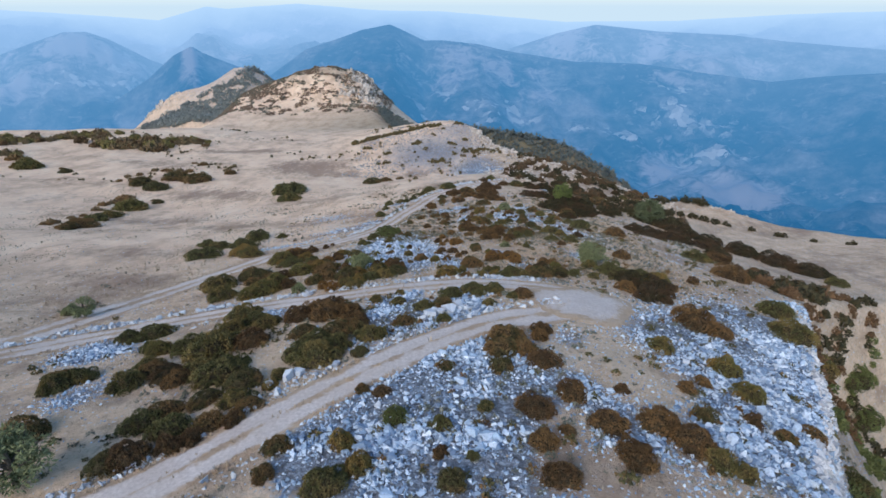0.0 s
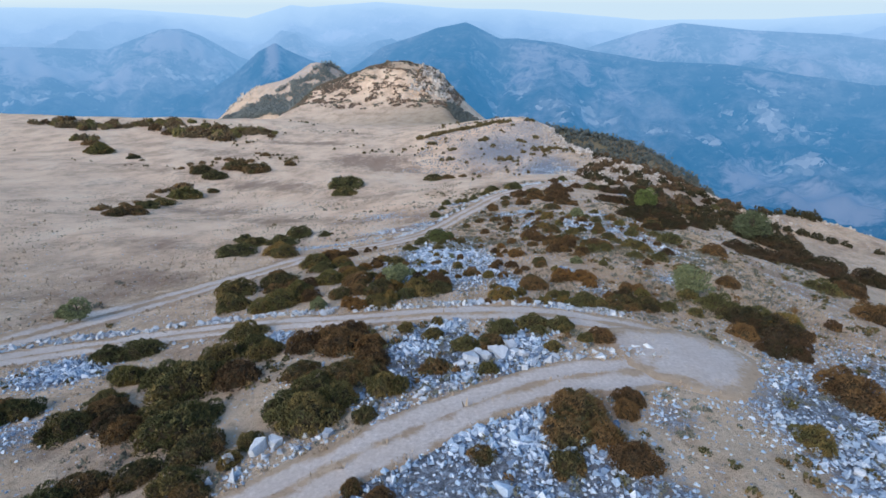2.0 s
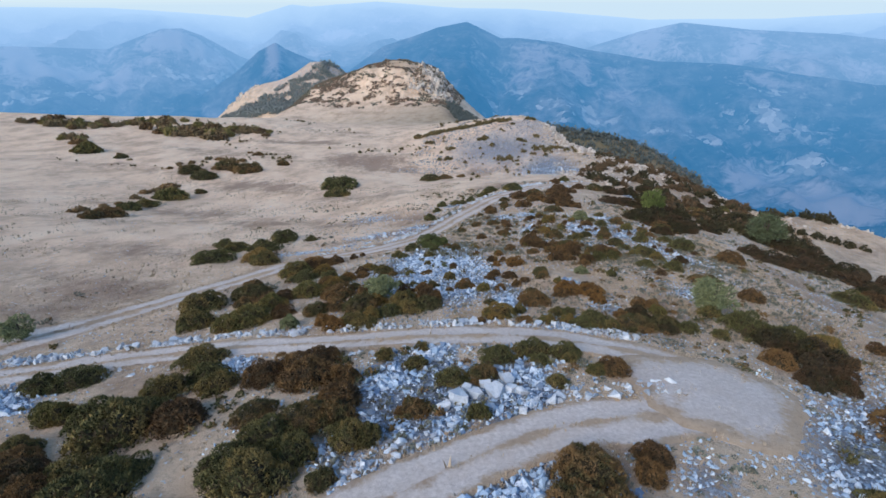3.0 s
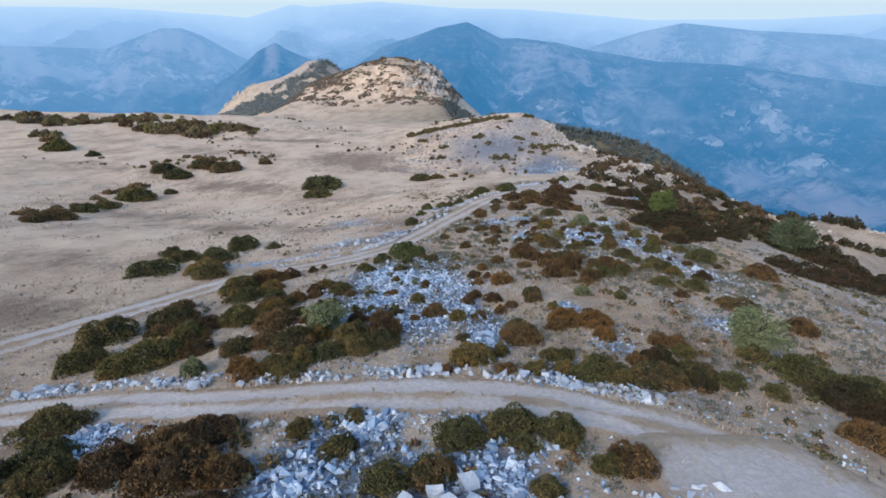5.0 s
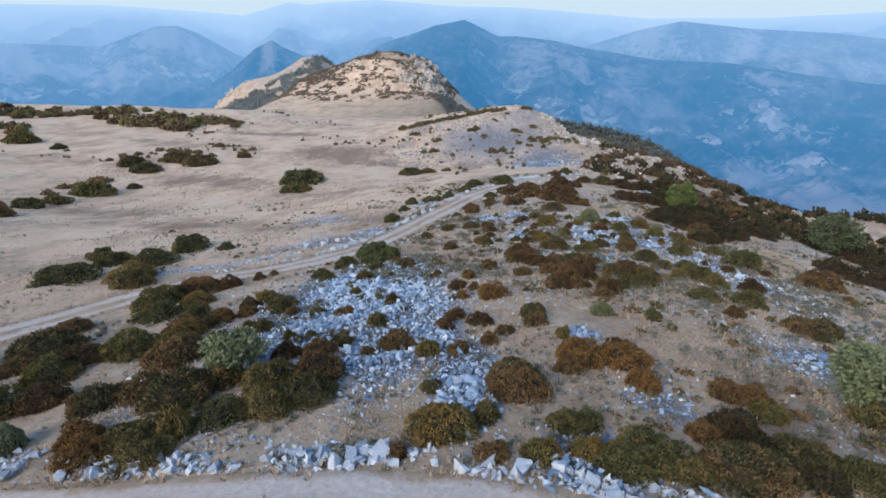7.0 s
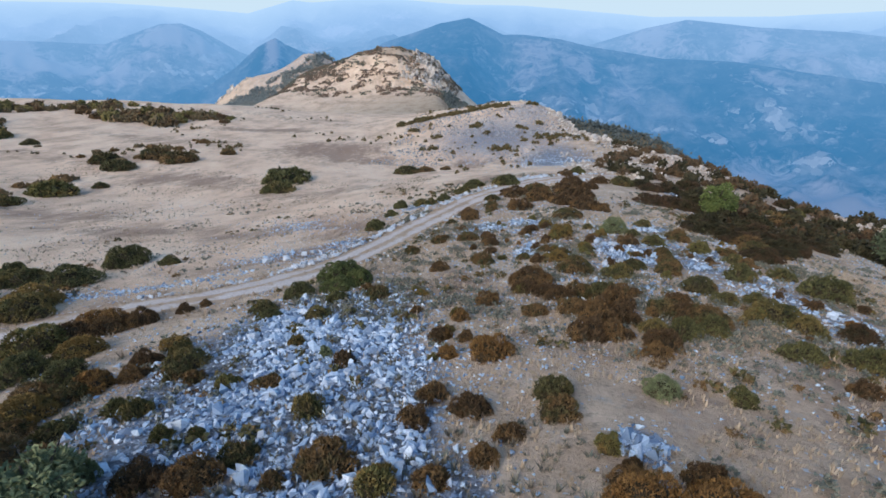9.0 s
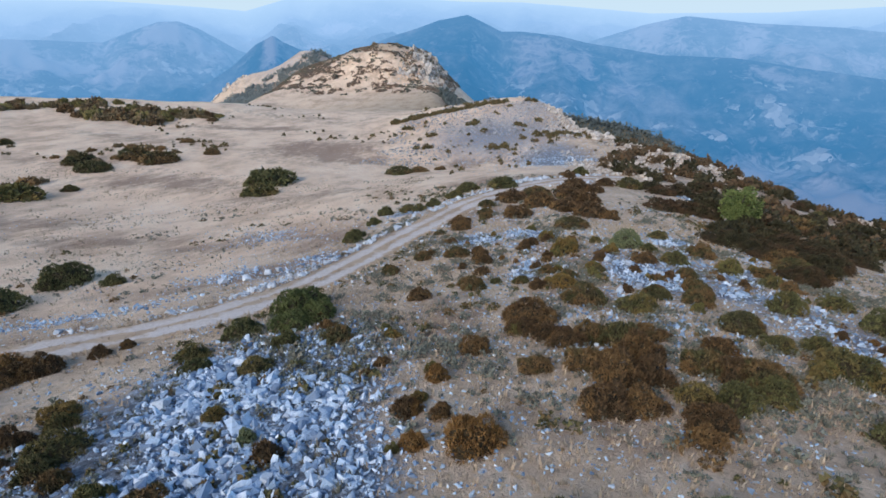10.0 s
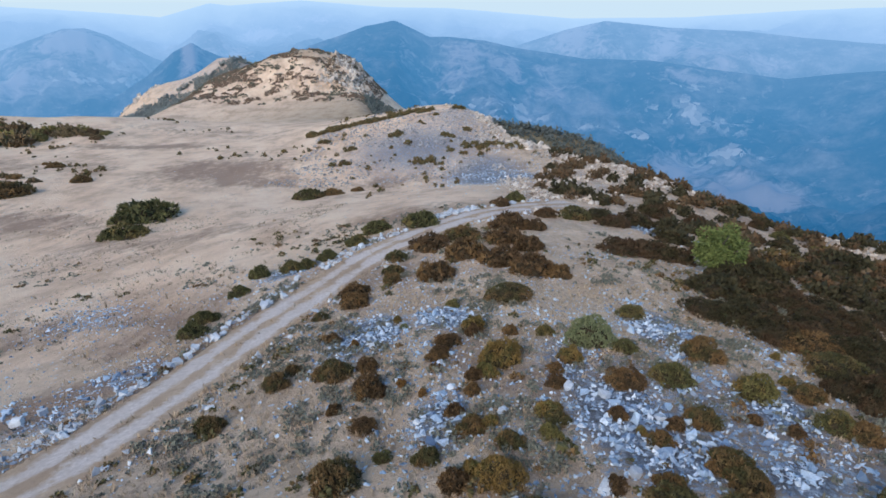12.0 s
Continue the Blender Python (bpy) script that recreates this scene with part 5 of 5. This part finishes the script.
edging(LINES["upper"], 0.06, 0.42, 1, 40, 0.3, 0.75, 1.5, "white limestone block edging the dirt track")
edging(LINES["upper"], 0.42, 0.75, 1, 36, 0.3, 0.7, 1.5, "white limestone block edging the dirt track")
edging(LINES["upper"], 0.18, 0.32, -1, 8, 0.25, 0.4, 1.5, "white limestone block edging the dirt track")
edging(LINES["lower"], 0.1, 0.97, -1, 50, 0.25, 0.7, 1.5, "white limestone block beside the rutted track")
edging(LINES["meadow"], 0.55, 0.78, -1, 28, 0.25, 0.8, 1.7, "pale limestone block on the meadow track's edge")
edging(LINES["meadow"], 0.78, 0.98, -1, 45, 0.3, 0.75, 1.6, "pale limestone block on the meadow track's edge")
for x, y, s in ((-1.2, 36.4, 1.1), (-0.2, 36.9, 0.9), (0.7, 37.1, 1.0), (1.4, 37.6, 0.8), (0.2, 38.0, 0.7), (-0.7, 37.5, 0.7), (2.0, 37.3, 0.7), (-1.7, 35.7, 0.7), (1.3, 38.6, 0.9), (-9.8, 27.3, 1.0), (-9.2, 27.9, 0.8), (-10.6, 26.4, 0.7), (-16.5, 84.2, 0.75), (-18.1, 83.6, 0.7), (-15.4, 85.4, 0.65), (-14.9, 86.2, 0.55)):
    block(x, y, s, "stones along the track", "big pale limestone boulder heaped beside the track")
# blocks in the stony patches
for x0, x1, y0, y1, count in ((-8, 30, 14, 40, 34), (-12, 20, 48, 72, 20), (-4, 22, 74, 96, 22)):
    made = 0
    while made < count:
        x, y = RNG.uniform(x0, x1), RNG.uniform(y0, y1)
        if stony_at(np.array([x]), np.array([y]))[0] > 0.3 and from_track(np.array([x]), np.array([y]))[0] > 0.4:
            block(x, y, 0.26 + 0.32 * RNG.random() ** 2, "limestone blocks of the slope", "blue-white weathered limestone block in rubble")
            made += 1


# ---- dry grass and small herbs ----
def tufts(name, label, material, xs, ys, size, rng, blades=5, lean=0.6):
    zs = surface(xs, ys)
    n = len(xs)
    b = np.repeat(np.arange(n), blades)
    a = rng.uniform(0, 6.28, len(b))
    out = np.stack([np.cos(a), np.sin(a)], 1)
    s = np.repeat(size, blades) * rng.uniform(0.6, 1.3, len(b))
    bx, by = xs[b] + out[:, 0] * s * 0.15, ys[b] + out[:, 1] * s * 0.15
    wide = s * 0.13
    l = rng.uniform(0.2, lean, len(b)) * s
    v = np.stack([
        np.stack([bx - out[:, 1] * wide, by + out[:, 0] * wide, zs[b] - 0.02], 1),
        np.stack([bx + out[:, 1] * wide, by - out[:, 0] * wide, zs[b] - 0.02], 1),
        np.stack([bx + out[:, 0] * l, by + out[:, 1] * l, zs[b] + s * 0.8], 1)], 1).reshape(-1, 3)
    ob = new(name, fast_mesh(name, v, np.arange(len(v)).reshape(-1, 3), material))
    return tagged(ob, label, "grass", kind="stuff")


rng = np.random.default_rng(55)
x, y = np.concatenate([rng.uniform(-45, 42, 22000), rng.uniform(-13, 28, 34000)]), np.concatenate([12 + 90 * rng.random(22000), rng.uniform(46, 98, 34000)])
ok = (patches(STONY, x, y) < rng.uniform(0.2, 0.8, len(x))) & (from_track(x, y) > 0.05) & (field(x, y, 3.5, 31) + 0.5 * field(x, y, 1.2, 32) > -0.35)
tufts("dry_grass", "tufts of dry straw-coloured mountain grass", STRAW, x[ok], y[ok], 0.14 * np.exp(np.clip(rng.normal(0, 0.3, ok.sum()), -1, 0.6)), rng, 5)
for key, label in (("lower", "tan dry grass along the rutted track"), ("upper", "tan dry grass along the stony track"), ("meadow", "tan dry grass along the meadow track")):
    line = LINES[key]
    d = np.gradient(line, axis=0)
    d /= np.linalg.norm(d, axis=1)[:, None]
    k = rng.integers(len(line), size=5200)
    off = rng.choice([-1, 1], 5200) * (HALF[key] - 0.25 + 1.1 * np.abs(rng.normal(0, 0.5, 5200)))
    mid = rng.random(5200) < 0.16
    off = np.where(mid, rng.normal(0, 0.16, 5200), off)
    go = rng.uniform(-0.4, 0.4, 5200)
    x, y = line[k, 0] + d[k, 1] * off + d[k, 0] * go, line[k, 1] - d[k, 0] * off + d[k, 1] * go
    ok = field(x, y, 2.2, 36) + 0.5 * field(x, y, 0.7, 37) > -0.25
    tufts("verge_grass", label, STRAW, x[ok], y[ok], 0.13 * np.exp(rng.normal(0, 0.3, ok.sum())), rng, 6)
x, y = np.concatenate([rng.uniform(-45, 40, 9000), rng.uniform(-12, 26, 5000)]), np.concatenate([12 + 95 * rng.random(9000), rng.uniform(44, 76, 5000)])
ok = (from_track(x, y) > 0.2) & (field(x, y, 6, 33) + 0.8 * field(x, y, 2, 34) > np.where(x > -12, 0.15, 0.7))
x2, y2 = rng.uniform(-95, -12, 16000), rng.uniform(38, 150, 16000)
ok2 = (from_track(x2, y2) > 0.2) & (field(x2, y2, 9, 35) + 0.8 * field(x2, y2, 2.5, 38) > -0.1)
tufts("pasture_tufts", "brownish withered grass clumps over the pasture", WITHERED, x2[ok2], y2[ok2], 0.17 * np.exp(np.clip(rng.normal(0, 0.4, ok2.sum()), -1, 0.9)), rng, 6, 1.0)
tufts("low_herbs", "low grey-green cushions of mountain herbs", HERB, x[ok], y[ok], 0.15 * np.exp(np.clip(rng.normal(0, 0.3, ok.sum()), -1, 0.6)), rng, 16, 0.9)


# ---- far scrub and woods ----
def far_bushes(name, label, material, xs, ys, size, rng, tall=0.7, per=34, leaf=0.2):
    """Distant shrubs or trees as one mesh of small leaf clumps."""
    zs = surface(xs, ys)
    b = np.repeat(np.arange(len(xs)), per)
    d = unit(rng.normal(size=(len(b), 3)))
    d[:, 2] = np.abs(d[:, 2])
    r = size[b, None] * 0.5 * rng.uniform(0.45, 1.0, (len(b), 1))
    c = np.stack([xs[b], ys[b], zs[b]], 1) + d * r * (1, 1, 2 * tall)
    s = size[b, None] * leaf * rng.uniform(0.7, 1.4, (len(b), 1))
    ax = unit(d + rng.normal(size=d.shape) * 0.5)
    sd = unit(np.cross(ax, rng.normal(size=d.shape)))
    ot = np.cross(ax, sd)
    v = np.stack([c + sd * s * 0.7, c - sd * s * 0.35 + ot * s * 0.6, c - sd * s * 0.35 - ot * s * 0.6, c + ax * s * 1.1], 1).reshape(-1, 3)
    i = np.arange(len(b))[:, None] * 4
    tri = np.concatenate([i + t for t in ([0, 1, 3], [1, 2, 3], [2, 0, 3])], 0)
    return tagged(new(name, fast_mesh(name, v, tri, material)), label, "scrub", kind="stuff")


def thicket(name, label, material, rows, rng, tall=0.55):
    """Shrubs farther off, joined: each a main crown with three smaller ones leaning on it."""
    r = np.array(rows, float)
    x, y, w = np.repeat(r[:, 0], 4), np.repeat(r[:, 1], 4), np.repeat(r[:, 2], 4)
    a = rng.uniform(0, 6.28, len(x))
    out = np.tile([0.0, 0.34, 0.34, 0.38], len(r))
    size = np.tile([0.8, 0.6, 0.5, 0.45], len(r)) * w * rng.uniform(0.85, 1.15, len(x))
    return far_bushes(name, label, material, x + np.cos(a) * out * w, y + np.sin(a) * out * w, size, rng, tall, 44, 0.17)


rng = np.random.default_rng(64)
east = [(rng.uniform(16, 70), rng.uniform(122, 215), rng.uniform(1.2, 3.2)) for _ in range(330)] + [(rng.uniform(24, 52), rng.uniform(98, 122), rng.uniform(1.6, 3.4)) for _ in range(44)]
east = [q for q in east if q[0] > 12 + 0.25 * (q[1] - 122) and q[0] < np.interp(q[1], RIM_Y, RIM_X) + np.interp(q[1], [122, 136, 178], [4, 26, 36]) and from_track(np.array([q[0]]), np.array([q[1]]))[0] > 1.5]
thicket("crest_scrub", "rust-brown scrub along the rocky ridge crest", CREST, [q for k, q in enumerate(east) if (k % 3 > 0) == (q[1] > 136)], rng, 0.75)
thicket("crest_junipers", "dark juniper scrub along the rocky ridge crest", SHADY, [q for k, q in enumerate(east) if (k % 3 > 0) != (q[1] > 136)] + [
    (50, 115.5, 2.2), (52, 114.6, 2.6), (54, 113.6, 2.2), (56, 112.5, 2.4), (58, 111.4, 2), (60, 110.3, 2.2), (62, 109, 1.8), (66.5, 106.8, 1.6), (70, 103.5, 1.8),
    (71, 102.6, 1.5), (75, 99, 1.4), (80, 96, 1.6)], rng, 0.75)
west = [(-136, 214, 13), (-128, 211, 14), (-120, 211, 16), (-114, 222, 12), (-110, 226, 11), (-104, 230, 8), (-125, 222, 13), (-170, 204, 12), (-164, 208, 9),
        (-150, 184, 9), (-154, 221, 12), (-148, 223, 10), (-182, 204, 12), (-142, 226, 10), (-118, 216, 14), (-176, 208, 12), (-160, 214, 10), (-101, 224, 6)]
west = [(x + rng.uniform(-0.6, 0.6) * w, y + rng.uniform(-0.4, 0.4) * w, w * rng.uniform(0.22, 0.46)) for x, y, w in west for _ in range(10)]
thicket("shoulder_scrub", "olive and brown scrub on the meadow's shoulder", SHOULDER, west[::2], rng)
thicket("shoulder_heath", "rust-brown scrub on the meadow's shoulder", RUST, west[1::4], rng)
thicket("shoulder_broom", "olive-yellow scrub on the meadow's shoulder", OLIVE, west[3::4], rng)
thicket("knoll_scrub", "dark scrub band along the grey knoll's top", MIXED, [(-38 + 0.55 * k + rng.uniform(-1, 1), 228 + 0.1 * k + rng.uniform(-2.4, 2.4), rng.uniform(1.5, 3.2)) for k in range(66)]
        + [(x + rng.uniform(-1.6, 1.6), y + rng.uniform(-2, 2), rng.uniform(1.2, 3.2)) for x, y in ((5, 193), (8, 195), (11, 197), (14, 194), (17, 190), (11, 191), (-3, 188), (0, 188), (-11, 213), (-4, 218), (4, 208), (9, 213), (-8, 203), (1, 227), (-22, 189), (-30, 214), (-20, 200), (6, 232)) for _ in range(2)], rng)
MEADOW_CHAIN = [(-78.8, 100.3, 5.9), (-78.1, 98.2, 4.7), (-78.7, 106.0, 4.3), (-79.4, 110.8, 3.8), (-81.2, 118.1, 6.7), (-83.5, 124.7, 5.7), (-83.4, 128.6, 6.5), (-83.1, 132.6, 8.1), (-82.4, 134.3, 5.9), (-88.4, 150.2, 5.0), (-85.2, 151.2, 5.8), (-83.8, 155.3, 5.9), (-81.7, 156.5, 4.2), (-77.9, 155.2, 4.1), (-93.6, 169.5, 6.5), (-89.6, 168.7, 7.3), (-85.8, 169.7, 7.2), (-81.9, 168.8, 7.1), (-77.1, 166.4, 5.2), (-94.3, 161.3, 5.4), (-96.3, 158.1, 5.3), (-95.5, 152.5, 4.3), (-72.1, 173.3, 4.4), (-87.6, 185.8, 4.9), (-75.6, 133.1, 3.4), (-143.3, 176.1, 11.1), (-139.2, 175.7, 7.7), (-121.9, 167.1, 4.0), (-112.7, 159.6, 3.8)]
thicket("meadow_heath", "brown and olive scrub in a line across the meadow", SHOULDER, [(a, b, 0.45 * c) for a, b, c in MEADOW_CHAIN[::2]], rng, 0.4)
thicket("meadow_broom", "rust-brown low scrub in a line across the meadow", RUST, [(a, b, 0.45 * c) for a, b, c in MEADOW_CHAIN[1::2]], rng, 0.4)
cliff = [(0, rng.uniform(14, 62), rng.uniform(1.2, 3.2)) for _ in range(46)]
corner = [(rng.uniform(38, 60), rng.uniform(46, 62), rng.uniform(1.2, 3.0)) for _ in range(60)]
thicket("corner_scrub", "brown scrub on the slope below the plain", CREST, corner[::2], rng, 0.6)
thicket("corner_junipers", "dark junipers on the slope below the plain", SHADY, corner[1::2], rng, 0.6)
thicket("cliff_shrubs", "green bushes clinging below the cliff's edge", BRIGHT, [(float(np.interp(y, RIM_Y, RIM_X)) + rng.uniform(4.5, 16), y, w) for _, y, w in cliff], rng, 0.7)


rng = np.random.default_rng(66)
for name, label, mat, count, lo, hi, cut in (
        ("low_scrub", "small browned juniper seedlings between stones", MIXED, 4200, 0.3, 0.9, 0.2),
        ("cushion_herbs", "small grey-green cushion plants on stony ground", HERB, 11000, 0.25, 0.7, -0.05),
        ("dry_heath", "small rust-coloured dry cushions in grass", RUST, 3000, 0.25, 0.7, 0.25)):
    x, y = rng.uniform(-42, 44, count), -6 + 130 * rng.random(count)
    ok = (from_track(x, y) > 0.3) & (field(x, y, 7, lo * 100) + 0.7 * field(x, y, 2.5, hi * 100) > np.where(x > -16 + 0.12 * (y - 60), cut, 0.75))
    far_bushes(name, label, mat, x[ok], y[ok], lo + (hi - lo) * rng.random(ok.sum()) ** 2, rng, 0.4, 16 if mat is HERB else 26, 0.17)
x, y = rng.uniform(-10, 26, 7000), rng.uniform(66, 102, 7000)
ok = (from_track(x, y) > 0.4) & (field(x, y, 3.5, 81) + 0.6 * field(x, y, 1.3, 82) > 0.2)
far_bushes("slope_herbs", "grey-green herb cushions on the stony slope", HERB, x[ok], y[ok], rng.uniform(0.25, 0.65, ok.sum()), rng, 0.4, 18, 0.16)
rng = np.random.default_rng(77)
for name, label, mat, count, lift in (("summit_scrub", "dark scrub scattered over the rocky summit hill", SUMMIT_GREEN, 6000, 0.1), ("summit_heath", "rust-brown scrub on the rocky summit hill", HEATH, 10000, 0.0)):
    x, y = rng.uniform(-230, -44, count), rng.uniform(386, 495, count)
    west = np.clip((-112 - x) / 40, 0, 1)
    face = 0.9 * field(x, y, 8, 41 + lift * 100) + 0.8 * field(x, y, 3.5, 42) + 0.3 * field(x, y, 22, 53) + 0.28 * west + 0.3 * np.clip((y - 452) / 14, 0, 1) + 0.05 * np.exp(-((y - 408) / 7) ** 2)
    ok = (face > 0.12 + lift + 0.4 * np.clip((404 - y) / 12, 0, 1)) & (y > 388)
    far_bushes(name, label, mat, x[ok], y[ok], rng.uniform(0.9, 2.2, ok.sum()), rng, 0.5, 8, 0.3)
x, y = rng.uniform(-60, 150, 4600), rng.uniform(300, 430, 4600)
z = land(x, y)
ok = (x > np.interp(y, RIM_Y, RIM_X) + 6) & (z > -110)
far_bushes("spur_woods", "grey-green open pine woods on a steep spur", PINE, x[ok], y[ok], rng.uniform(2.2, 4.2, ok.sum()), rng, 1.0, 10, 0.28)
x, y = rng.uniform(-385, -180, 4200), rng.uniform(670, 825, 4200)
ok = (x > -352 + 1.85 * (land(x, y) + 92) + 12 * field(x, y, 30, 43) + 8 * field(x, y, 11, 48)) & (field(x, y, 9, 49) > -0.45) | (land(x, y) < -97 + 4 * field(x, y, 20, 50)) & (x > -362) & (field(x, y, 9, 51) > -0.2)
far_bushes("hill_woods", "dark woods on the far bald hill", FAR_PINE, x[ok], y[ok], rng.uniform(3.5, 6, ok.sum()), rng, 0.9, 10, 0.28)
x, y = rng.uniform(-190, 40, 2500), rng.uniform(150, 330, 2500)
ok = (x < np.interp(y, RIM_Y, RIM_X) - 3) & (field(x, y, 25, 44) + 0.6 * field(x, y, 8, 45) > np.where((x > -40) & (y > 190) & (y < 260), 0.5, 0.62))
far_bushes("meadow_scrub", "small dark bushes dotted over the dry meadow", MIXED, x[ok], y[ok], 0.5 + 1.1 * rng.random(ok.sum()) ** 2, rng)
# stony slopes of the knoll, the summit and the eastern crest
for name, label, count, x0, x1, y0, y1, smin, smax in (
        ("knoll_scree", "grey limestone scree on the steep knoll", 9000, -34, 26, 172, 250, 0.25, 1.0),
        ("crest_rubble", "pale broken limestone along the ridge crest", 9000, 12, 72, 118, 212, 0.3, 1.2),
        ("summit_scree", "pale limestone scree below the summit", 900, -82, -46, 412, 470, 0.6, 1.8)):
    x, y = rng.uniform(x0, x1, count), rng.uniform(y0, y1, count)
    ok = (x < np.interp(y, RIM_Y, RIM_X) + (np.interp(y, [122, 136, 178], [4, 28, 40]) if name == "crest_rubble" else 4)) & (field(x, y, 14, 46) + 0.6 * field(x, y, 5, 47) > -0.15) & (from_track(x, y) > 1)
    scatter_rocks(name, label, x[ok], y[ok], smin + (smax - smin) * rng.random(ok.sum()) ** 2.5, rng, material=SCREE if name == "knoll_scree" else CRAG)
# broken cliff below the turning place
y = rng.uniform(6, 46, 9000)
drop = rng.random(9000) ** 1.3
x = np.interp(y, RIM_Y, RIM_X) - 1.7 * field(0 * y, y, 6.5, 61) - 0.4 + 5.0 * drop
ok = field(x * 1.6, y, 2.2, 92) + 0.5 * field(x, y, 0.8, 93) > -0.45
scatter_rocks("cliff_rocks", "pale broken limestone cliff with ledges", x[ok], y[ok], 0.22 + 0.75 * rng.random(ok.sum()) ** 2.5, rng, 0.1, CLIFF_STONE, 0.85)
# pale cliff at the knoll's eastern end
y = rng.uniform(186, 246, 1100)
x = np.interp(y, RIM_Y, RIM_X) - 4 + 6.5 * rng.random(1100) ** 0.7
ok = field(x, y, 5, 94) + 0.5 * field(x, y, 2, 95) > -0.15
scatter_rocks("knoll_cliff", "pale tan limestone cliff at the knoll's end", x[ok], y[ok], 0.5 + 1.7 * rng.random(ok.sum()) ** 2.2, rng, 0.15, CRAG, 1.1)
# ribbed crags of the summit's steep eastern face
x, y = rng.uniform(-80, -50, 420), rng.uniform(424, 472, 420)
ok = field(x, y * 0.4, 5, 52) > -0.25
scatter_rocks("summit_crags", "pale ribbed limestone crags below the summit", x[ok], y[ok], rng.uniform(1.6, 4.2, ok.sum()), rng, 0.15, CRAG, 1.7)
x, y = rng.uniform(-425, -385, 60), rng.uniform(770, 815, 60)
scatter_rocks("hill_crags", "grey crags on the bald hill's edge", x, y, rng.uniform(3, 7, 60), rng, 0.1, CRAG, 1.4)
